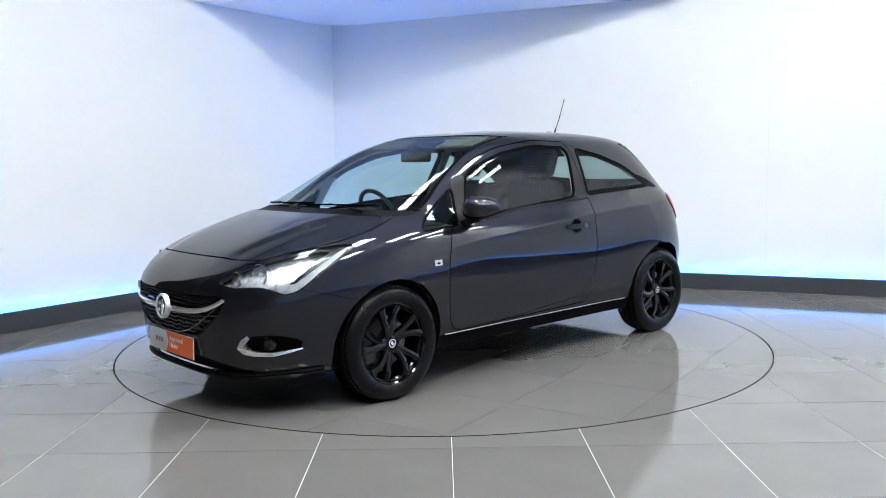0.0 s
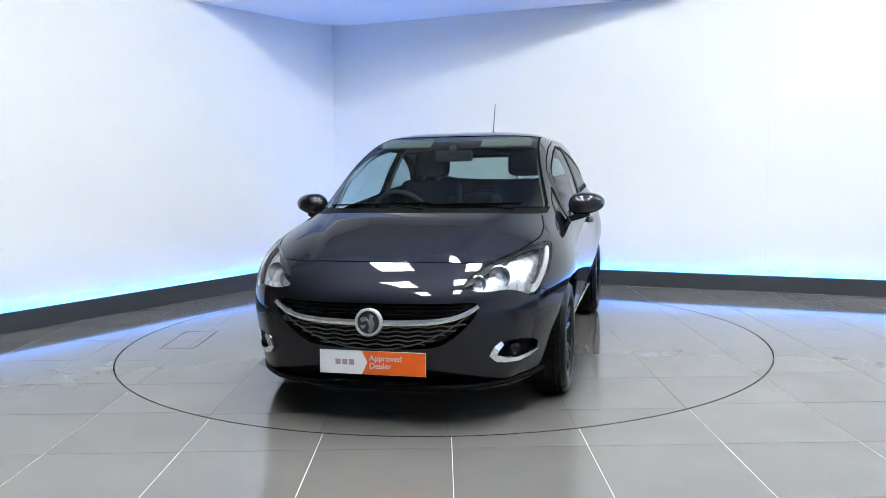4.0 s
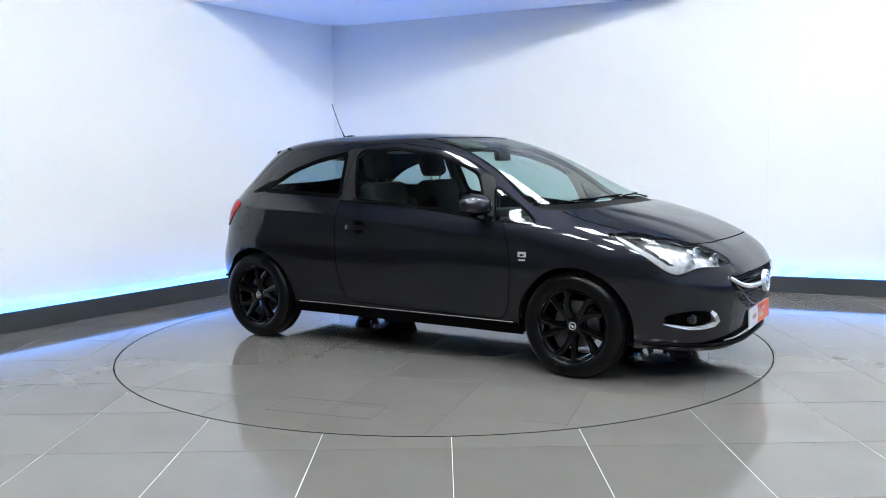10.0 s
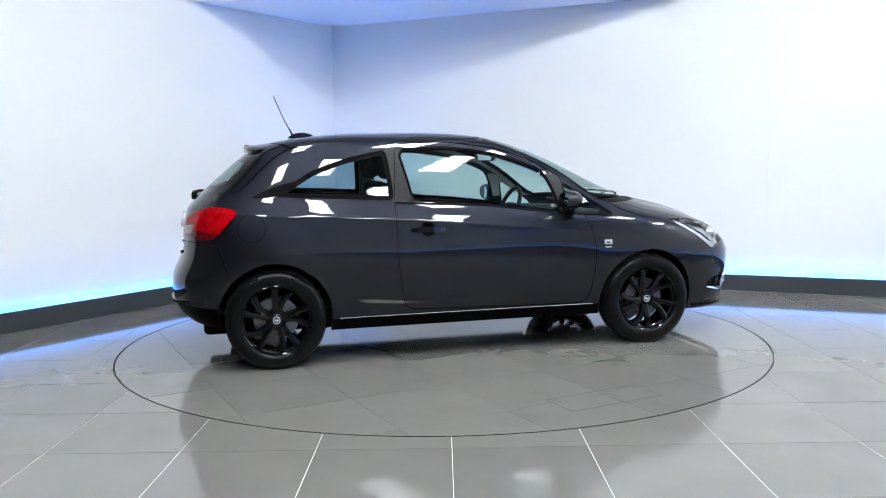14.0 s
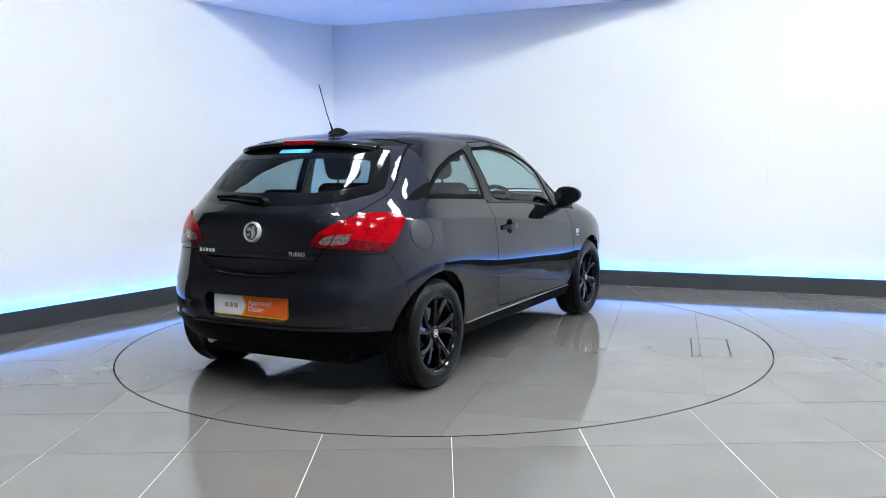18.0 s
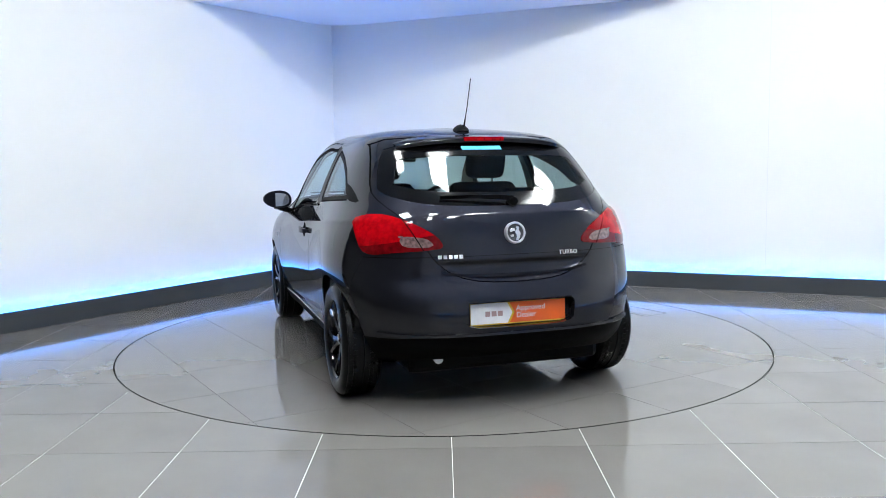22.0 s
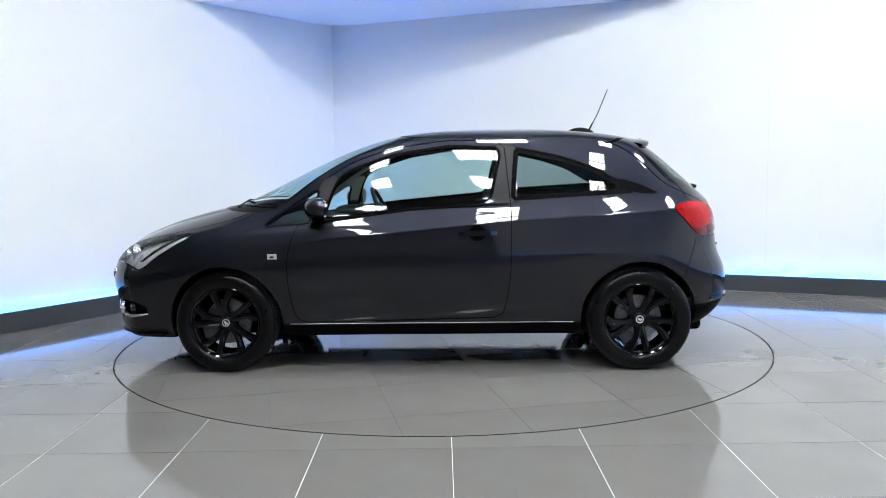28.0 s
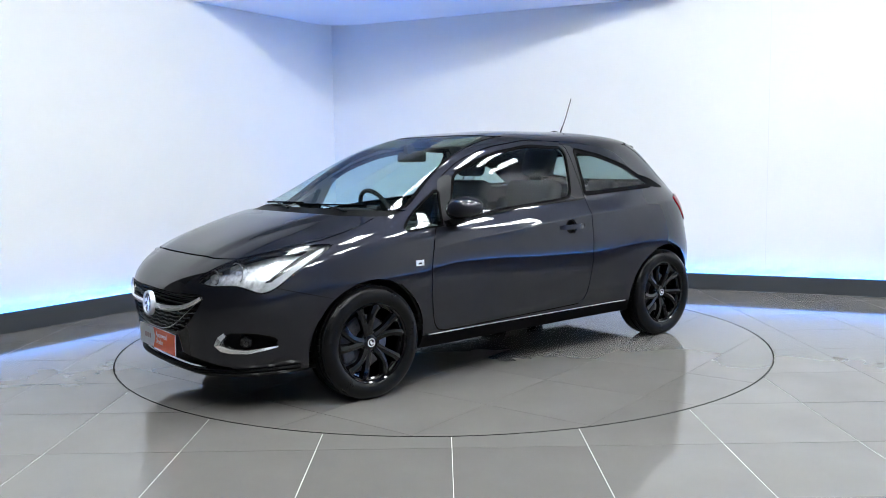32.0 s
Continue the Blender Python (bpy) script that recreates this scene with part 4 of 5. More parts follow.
def tyre_mesh():
    w = TYRE_W / 2
    side = [(RIM_R - 0.004, w - 0.014), (RIM_R + 0.004, w - 0.004), (RIM_R + 0.022, w + 0.003), (0.258, w + 0.004), (0.280, w), (0.294, w - 0.010), (TYRE_R - 0.003, w - 0.022)]
    tread = []
    for a, b in ((0.078, 0.050), (0.042, 0.005), (-0.005, -0.042), (-0.050, -0.078)):
        tread += [(TYRE_R - 0.007, a + 0.001), (TYRE_R - 0.0005, a), (TYRE_R - 0.0005, b), (TYRE_R - 0.007, b - 0.001)]
    prof = side + tread + [(r, -y) for r, y in side[::-1]] + [(RIM_R - 0.02, -w + 0.03), (RIM_R - 0.02, w - 0.03)]
    bm = lathe(prof, 84, "y", True)
    return to_mesh(bm, True, 40)


def block_mesh():
    bm = bmesh.new()
    for i in range(62):
        for row, y in enumerate((0.086, 0.064, -0.064, -0.086)):
            a = 360 / 62 * (i + 0.5 * (row % 2))
            m = pose(0, 0, 0, 0, a, 0)
            drop = 0.006 if row in (0, 3) else 0.0
            box(bm, -0.0118, 0.0118, y - 0.0095, y + 0.0095, TYRE_R - 0.012 - drop, TYRE_R + 0.0008 - drop, m=m @ pose(0, 0, 0, 8 * (1 if y > 0 else -1) if row in (0, 3) else 0, 0, 0))
    return to_mesh(bm)


def rim_mesh():
    """Barrel, lip and five pairs of swept spokes."""
    barrel = lathe([(RIM_R + 0.002, 0.092), (RIM_R - 0.004, 0.095), (RIM_R - 0.012, 0.088), (RIM_R - 0.018, 0.070), (RIM_R - 0.022, -0.075), (RIM_R + 0.002, -0.092),
                    (RIM_R - 0.016, -0.092), (RIM_R - 0.032, -0.07), (RIM_R - 0.027, 0.060)], 72, "y", True)
    hub = lathe([(0, 0.072), (0.030, 0.072), (0.036, 0.068), (0.060, 0.060), (0.066, 0.050), (0.066, 0.0), (0, 0.0)], 30, "y")
    return to_mesh(joined(barrel, hub), True, 30)


def spoke_mesh(side):
    pts, sizes = [], []
    for i in range(11):
        t = i / 10
        r = 0.046 + (RIM_R - 0.018 - 0.046) * t
        a = radians(90) + side * (0.11 + 0.17 * t) + 0.13 * t * t
        pts.append((r * math.cos(a), 0.054 + 0.020 * t + 0.008 * math.sin(math.pi * t), r * math.sin(a)))
        sizes.append(1.15 - 0.30 * math.sin(math.pi * t))
    return to_mesh(sweep(pts, [(-0.024, -0.018), (0.024, -0.018), (0.017, 0.009), (-0.004, 0.014), (-0.020, 0.008)], up=(0, 1, 0), scale=sizes), True, 30)


def wheel():
    w = part("wheel", rim_mesh(), RIM, None, "gloss black alloy wheel with twin spokes")
    for me in (spoke_mesh(-1), spoke_mesh(1)):
        me.materials.append(RIM)
        for k in range(5):
            part("spoke", me, RIM, w, m=pose(0, 0, 0, 0, 72 * k, 0))
    part("tyre", tyre_mesh(), RUBBER, w, "black road tyre")
    tagged(part("tread", block_mesh(), RUBBER, w), kind="stuff")
    part("brake_disc", lathe([(0.05, 0.012), (0.138, 0.012), (0.140, 0.008), (0.140, -0.012), (0.05, -0.012)], 48, "y"), DISC, w, "bright steel brake disc", smooth=True)
    part("hub_cap", lathe([(0, 0.0745), (0.022, 0.0745), (0.027, 0.070)], 24, "y"), GLOSS_BLACK, w)
    part("emblem", joined(lathe([(0.0185, 0.0752), (0.0235, 0.0752), (0.0235, 0.0740), (0.0185, 0.0740)], 24, "y", True),
                          boxed(-0.012, 0.006, 0.0738, 0.0752, -0.011, -0.002), boxed(-0.003, 0.009, 0.0738, 0.0752, -0.002, 0.011)), SILVER, w, "round silver wheel emblem")
    for i in range(5):
        a = radians(54 + 72 * i)
        part("wheel_bolt", lathe([(0, 0.066), (0.008, 0.066), (0.009, 0.055)], 6, "y"), SATIN_BLACK, w, m=pose(0.044 * math.cos(a), 0, 0.044 * math.sin(a)))
    part("caliper", boxed(0.085, 0.165, -0.05, 0.035, -0.075, 0.075, bevel=0.012), CALIPER, w, "grey brake caliper")
    return w


first_wheel = wheel()
TRACK = 0.744
for n, (ax, h, spin) in enumerate(((AXLE_F, 1, 12), (AXLE_R, 1, 40), (AXLE_F, -1, 30), (AXLE_R, -1, 65))):
    m = pose(ax, h * TRACK, HUB_Z + 0.0005) @ pose(0, 0, 0, 0, 0, 0 if h > 0 else 180) @ pose(0, 0, 0, 0, spin, 0)
    w = first_wheel if n == 0 else copy_thing(first_wheel, m)
    w.matrix_basis = m
    w.parent = car

# ---- head lamps ----
for h in SIDES:
    H = (h,)
    lamp = part("headlight", panel("head_lamp", H, 0.045, 0.002), LENS, car, "clear swept-back headlight")
    part("housing", panel("head_lamp", H, 0.0, 0.045), LAMP_BOWL, lamp, "silvered lamp bowl")
    rimmed = lambda c: HEAD_RIM(c[None])[0] > 0
    part("bezel", panel("head_lamp", H, 0.0, 0.012, False, rimmed), LAMP_BLACK, lamp, "black lamp bezel")
    # main reflector bowl, inner bowl, dividing blade, light strip and indicator
    for y, z, r, tilt in ((0.575, 0.725, 0.050, 22), (0.490, 0.702, 0.034, 12)):
        p, n = on_front(y, z)
        face = Vector((1, 0.22, 0.08)).normalized()
        m = seat_on(p - n * 0.012 - Vector((r * 0.75, 0.0, 0)), face)
        bowl = lathe([(0.012, -0.055), (r * 0.45, -0.050), (r * 0.80, -0.028), (r * 0.95, -0.004), (r, 0.006), (r + 0.004, 0.004), (r * 0.9, -0.035), (0.012, -0.065)], 28, "z", True)
        part("reflector", sided(moved(bowl, m), h), LAMP_CHROME, lamp, "mirrored reflector bowl", smooth=True)
        part("bulb_cap", sided(moved(lathe([(0, 0.0), (0.013, -0.002), (0.017, -0.014), (0.017, -0.05), (0, -0.05)], 16, "z"), m), h), SILVER, lamp, smooth=True)
    part("light_strip", panel("head_lamp", H, 0.008, 0.010, False, lambda c: HEAD_STRIP(c[None])[0] < 0), LIGHT_STRIP, lamp, "white daytime light strip")
    part("divider", panel("head_lamp", H, 0.006, 0.014, False, lambda c: HEAD_BAND(c[None])[0] < 0), LAMP_BLACK, lamp, "black blade beside the light strip")
    p, n = on_side(1.66, 0.700, 1)
    part("side_reflector", sided(moved(boxed(-0.030, 0.022, -0.009, 0.012, -0.004, 0.004, bevel=0.003), seat_on(p - n * 0.014, n)), h), AMBER, lamp, "amber side reflector")

# ---- tail lamps ----
for h in SIDES:
    H = (h,)
    outer = part("tail_light", panel("tail_lamp", H, 0.02, -0.007), RED, car, "glossy red wrap-round tail light")
    part("clear_window", panel("tail_clear", H, 0.012, -0.006), SMOKE, outer, "smoky clear reversing window")
    part("lower_lens", panel("tail_low", H, 0.02, -0.007), RED_DARK, outer, "dark red lower lens")
    part("inner_tail_light", panel("tail_lamp_inner", H, 0.02, -0.007), RED, tailgate, "glossy red tail light on the tailgate")
    part("inner_lower_lens", panel("tail_low_inner", H, 0.02, -0.007), RED_DARK, tailgate, "dark red lower lens")
    part("inner_clear_window", panel("tail_clear_inner", H, 0.012, -0.006), SMOKE, tailgate, "smoky clear lamp window")

# ---- grille, bumper and their fittings ----
grille = part("grille", boxed(2.02, 2.05, -0.10, 0.10, 0.45, 0.56, bevel=0.005), GLOSS_BLACK, car, "gloss black grille with chrome wing bar")


def across(z_of, half, sink, section, n=41, taper=0.0):
    pts = []
    for i in range(n):
        y = -half + 2 * half * i / (n - 1)
        z = z_of(y)
        p, nn = on_front(y, z)
        pts.append(p - nn * sink)
    pts = [(pts[max(i - 2, 0)] + pts[max(i - 1, 0)] + pts[i] + pts[min(i + 1, n - 1)] + pts[min(i + 2, n - 1)]) / 5 if 1 < i < n - 2 else pts[i] for i in range(n)]
    sizes = [1 - taper * max(abs(2 * i / (n - 1) - 1) - 0.55, 0) / 0.45 for i in range(n)]
    return sweep(pts, section, scale=sizes)


wing_z = lambda y: 0.524 + 0.018 * (abs(y) / 0.50) ** 2 + 0.058 * (abs(y) / 0.50) ** 6
part("chrome_bar", across(wing_z, 0.500, -0.004, [(-0.010, -0.013), (0.008, -0.014), (0.013, 0.0), (0.008, 0.013), (-0.010, 0.012)], 61, 0.30), CHROME, grille, "chrome wing-shaped bar", smooth=True)
for z in (0.560, 0.580, 0.600):
    part("slat", across(lambda y: max(z, wing_z(y) + 0.010), 0.40 + (z - 0.56), 0.016, rectangle(0.014, 0.007)), SATIN_BLACK, grille)
for k in range(5):
    z0 = 0.500 - 0.0215 * k
    half = 0.45 - 0.048 * k
    wave = lambda y: min(z0 + 0.0045 * math.sin(y * 62), wing_z(y) - 0.016) + 0.02 * (abs(y) / 0.5) ** 2
    part("mesh_bar", across(wave, half, 0.006, [(-0.008, -0.0042), (0.006, -0.003), (0.006, 0.003), (-0.008, 0.0042)], 91), GRILLE_GREY, grille)
pts = []
for i in range(41):      # thin bright rim under the grille
    t = -1 + 2 * i / 40
    y = 0.503 * math.sin(t * math.pi / 2)
    z = 0.394 + 0.205 * (abs(y) / 0.503) ** 2.3
    p, n = on_front(y, z)
    pts.append(p + n * 0.002)
part("grille_rim", sweep(pts, circle(0.0035, 8)), GRILLE_GREY, grille, smooth=True)


def emblem(name, m, r, parent):
    """A round chrome emblem with a plain raised figure."""
    ring = part(name, moved(lathe([(0, 0.004), (r * 0.80, 0.004), (r * 0.82, 0.012), (r * 0.95, 0.012), (r, 0.004), (r, -0.012), (0, -0.012)], 40, "z"), m), SILVER, parent, "round silver emblem", smooth=True)
    a = chaikin([(-0.62, 0.30), (-0.10, 0.44), (0.0, 0.10), (-0.30, 0.12), (-0.32, 0.02), (-0.52, 0.02)], 1)
    b = chaikin([(0.02, 0.62), (0.42, 0.50), (0.30, 0.20), (0.52, -0.05), (0.30, -0.70), (-0.05, -0.72), (0.10, -0.30), (-0.08, 0.05), (0.12, 0.30)], 1)
    c = chaikin([(-0.60, -0.22), (-0.18, -0.14), (-0.20, -0.40), (-0.46, -0.48)], 1)
    for pts in (a, b, c):
        part("figure", moved(prism([(x * r, y * r) for x, y in pts], 0.006, 0.0015), m @ pose(0, 0, 0.0035)), CHROME, ring)
    part("field", moved(lathe([(0, 0.0052), (r * 0.79, 0.0052), (r * 0.79, 0.003), (0, 0.003)], 40, "z"), m), EMBLEM_FIELD, ring)
    return ring


p, n = on_front(0, 0.526)
emblem("front_emblem", seat_on(p, (1, 0, 0.06), lift=0.018), 0.067, grille)

# fog lamp nooks
for h in SIDES:
    nook = part("fog_lamp", panel("fog", (h,), 0.0, 0.030), SATIN_BLACK, car, "black fog lamp nook")
    p, n = on_front(0.655, 0.375)
    m = seat_on(p - n * 0.018, Vector((1, 0.35, 0)).normalized())
    part("lamp", sided(moved(lathe([(0, 0.010), (0.020, 0.008), (0.030, 0.0), (0.034, 0.002), (0.036, -0.006), (0.036, -0.02), (0, -0.02)], 24, "z"), m), h), LAMP_BLACK, nook, "round fog lamp", smooth=True)
    part("lamp_lens", sided(moved(lathe([(0, 0.006), (0.018, 0.004), (0.018, -0.004), (0, -0.004)], 20, "z"), m @ pose(0, 0, 0.008)), h), LAMP_BLACK, nook, smooth=True)
    pts = []
    for y, z in ((0.598, 0.418), (0.572, 0.392), (0.556, 0.362), (0.572, 0.345), (0.610, 0.331), (0.660, 0.326), (0.705, 0.338), (0.735, 0.350)):
        p, n = on_front(y, z)
        pts.append(p + n * 0.004)
    part("chrome_trim", sided(sweep(pts, [(-0.011, -0.012), (0.011, -0.012), (0.010, 0.005), (-0.010, 0.005)], up=(1, 0.4, 0), scale=[1.0, 1.5, 1.75, 1.6, 1.15, 0.9, 0.7, 0.35]), h), CHROME, nook, "chrome hook-shaped fog lamp trim")

# bright edge of the front splitter
pts = []
for i in range(49):
    y = -0.74 + 1.48 * i / 48
    p, n = on_front(y, 0.213 + 0.02 * (abs(y) / 0.74) ** 3)
    pts.append(p + n * 0.006)
part("splitter_edge", sweep(pts, [(-0.016, -0.008), (0.008, -0.010), (0.012, 0.0), (0.004, 0.008), (-0.016, 0.008)]), SATIN_BLACK, car, "black splitter edge", smooth=True)


# ---- plates ----
def plate(name, m, yellow):
    """A show plate: a white half with a pointed edge, an orange half with two words."""
    base = part(name, moved(prism([(-0.262, -0.056), (0.262, -0.056), (0.262, 0.056), (-0.262, 0.056)], 0.006, 0.001), m), PLATE_YELLOW if yellow else PLATE_WHITE, car,
                "white and orange show plate with words")
    lo = -0.049 if yellow else -0.055
    part("white_field", moved(prism([(-0.261, lo), (-0.062, lo), (-0.034, 0.003), (-0.062, 0.055), (-0.261, 0.055)], 0.0012), m @ pose(0, 0, 0.006)), PLATE_WHITE, base)
    part("orange_field", moved(prism([(-0.050, lo), (0.261, lo), (0.261, 0.055), (-0.050, 0.055), (-0.022, 0.003)], 0.0012), m @ pose(0, 0, 0.006)), PLATE_ORANGE, base, "bright orange field")
    lift = m @ pose(0, 0, 0.0075)
    writing("words", "Approved", 0.040, PLATE_WHITE, base, lift @ pose(-0.014, 0.010, 0), label="white printed word")
    writing("words", "Dealer", 0.040, PLATE_WHITE, base, lift @ pose(-0.014, -0.026, 0), label="white printed word")
    for k in range(3):       # the mark stays a plain shape of three strokes
        x = -0.182 + 0.034 * k
        mark = prism([(x, -0.012), (x + 0.026, -0.012), (x + 0.026, 0.014), (x, 0.014)], 0.0006)
        part("printed_mark", moved(mark, lift @ pose(0, 0, -0.0003)), PLATE_GREY, base)
    return base


plate("front_plate", seat_on((2.111, 0, 0.326), (1, 0, 0.03)), False)
plate("rear_plate", seat_on((-1.851, 0, 0.495), (-1, 0, 0.05)), True)
part("plate_lamp_bar", boxed(-1.885, -1.840, -0.29, 0.29, 0.562, 0.572, bevel=0.004), PAINT, car)

pts = []
for i in range(45):          # ledge along the rear bumper's lower edge
    y = -0.70 + 1.40 * i / 44
    p, n = on_rear(y, 0.402 + 0.010 * (abs(y) / 0.7) ** 4)
    pts.append(p + n * 0.001)
part("bumper_ledge", sweep(pts, [(-0.014, -0.006), (0.008, -0.004), (0.010, 0.002), (0.0, 0.008), (-0.014, 0.008)]), PAINT, car, smooth=True)

# ---- tailgate fittings ----
p, n = on_rear(0, 0.898)
emblem("rear_emblem", seat_on(p, n, lift=0.010), 0.056, tailgate)
p, n = on_rear(-0.350, 0.790)
writing("lettering", "TURBO", 0.031, CHROME, tailgate, seat_on(*on_rear(-0.245, 0.778), lift=0.001), 0.0015, "raised chrome letters", 1.1)
for k in range(5):           # the model's name stays plain bars
    p, n = on_rear(0.400 - 0.027 * k, 0.790)
    part("name_bar", moved(boxed(-0.010, 0.010, -0.010, 0.010, 0, 0.002, bevel=0.0008), seat_on(p, n)), CHROME, tailgate)
pts = []
for i in range(31):          # ledge above the number plate
    y = -0.40 + 0.80 * i / 30
    p, n = on_rear(y, 0.688 + 0.03 * (abs(y) / 0.4) ** 4)
    pts.append(p + n * 0.001)
part("tailgate_lip", sweep(pts, [(-0.010, -0.006), (0.004, -0.006), (0.006, 0.0), (0.002, 0.006), (-0.010, 0.006)]), PAINT, tailgate, smooth=True)
pivot, n = on_rear(-0.02, 1.052)
tip, n2 = on_rear(0.36, 1.075)
arm = sweep([pivot + n * 0.030, pivot.lerp(tip, 0.3) + n * 0.035, pivot.lerp(tip, 0.62) + n2 * 0.022], rectangle(0.012, 0.020), scale=[1.3, 1.0, 0.7])
wiper = part("rear_wiper", joined(lathe([(0, 0.030), (0.022, 0.028), (0.027, 0.0), (0.027, -0.01), (0, -0.01)], 18, "x"), ), PLASTIC, tailgate, "black rear wiper", m=None)
wiper.matrix_basis = Matrix.Translation(pivot + n * 0.006) @ pose(0, 0, 0, 0, 0, 180)
part("arm", arm, PLASTIC, tailgate)
part("blade", sweep([pivot.lerp(tip, 0.08) + Vector((-0.012, 0, 0.020)), pivot.lerp(tip, 0.55) + Vector((-0.016, 0, 0.022)), tip + Vector((-0.008, 0, 0.008))], [(-0.004, -0.010), (0.004, -0.010), (0.007, 0.008), (-0.007, 0.008)]), SEAL, tailgate)
p, n = on_rear(0.02, 1.338)
part("sticker", moved(boxed(-0.115, 0.115, -0.018, 0.018, 0.0, 0.001), seat_on(p, n, lift=-0.0005)), STICKER, tailgate, "pale cyan sticker inside the glass")

# ---- roof spoiler, brake light and aerial ----
bm = bmesh.new()
rows = []
for i in range(33):
    q = -1 + i / 16
    y = 0.49 * q
    foot = on_rear(y, 1.368 - 0.030 * q * q)[0]
    lip = foot + Vector((-0.040 * (1 - 0.9 * q ** 6), 0, 0.012 * (1 - 0.6 * q ** 6)))
    lead = on_top(foot.x + 0.17, y)[0]
    mid = on_top(foot.x + 0.06, y)[0]
    rows.append([bm.verts.new(v) for v in (lead - Vector((0, 0, 0.003)), mid + Vector((0, 0, 0.010 * (1 - q ** 4))), lip + Vector((0.010, 0, 0.016)), lip + Vector((0, 0, 0.008)),
                                           lip - Vector((-0.004, 0, 0.010)), foot + Vector((0.02, 0, -0.012)))])
for a, b in zip(rows, rows[1:]):
    for j in range(len(a) - 1):
        bm.faces.new((a[j], a[j + 1], b[j + 1], b[j]))
BRAKE_X = on_rear(0, 1.368)[0].x - 0.040
spoiler = part("spoiler", bm, PAINT, car, "dark grey roof-edge spoiler", smooth=True)
part("brake_light", boxed(BRAKE_X - 0.004, BRAKE_X + 0.03, -0.118, 0.118, 1.376, 1.398, bevel=0.004), RED, car, "red high brake light")
for i in range(5):
    part("lens_divider", boxed(BRAKE_X - 0.005, BRAKE_X - 0.0035, -0.095 + 0.0475 * i - 0.002, -0.095 + 0.0475 * i + 0.002, 1.378, 1.394), RED_DARK, car)
z0 = on_top(-1.0, 0)[0].z
pod = lathe([(0, 0.034), (0.3, 0.031), (0.62, 0.022), (0.88, 0.008), (1.0, -0.006), (0, -0.006)], 24, "z")
bmesh.ops.scale(pod, vec=(0.098, 0.042, 1), verts=pod.verts)
aerial = part("aerial", moved(pod, pose(-1.0, 0, z0 + 0.003)), PLASTIC, car, "black roof aerial with thin rod", smooth=True)
part("rod", sweep([(-1.062, 0, z0 + 0.018), (-1.12, 0, z0 + 0.13), (-1.185, 0, 1.735)], circle(0.0028, 8)), PLASTIC, aerial)
part("rod_foot", sweep([(-1.055, 0, z0 + 0.006), (-1.085, 0, z0 + 0.065)], circle(0.0055, 8), scale=[1.3, 0.8]), PLASTIC, aerial)

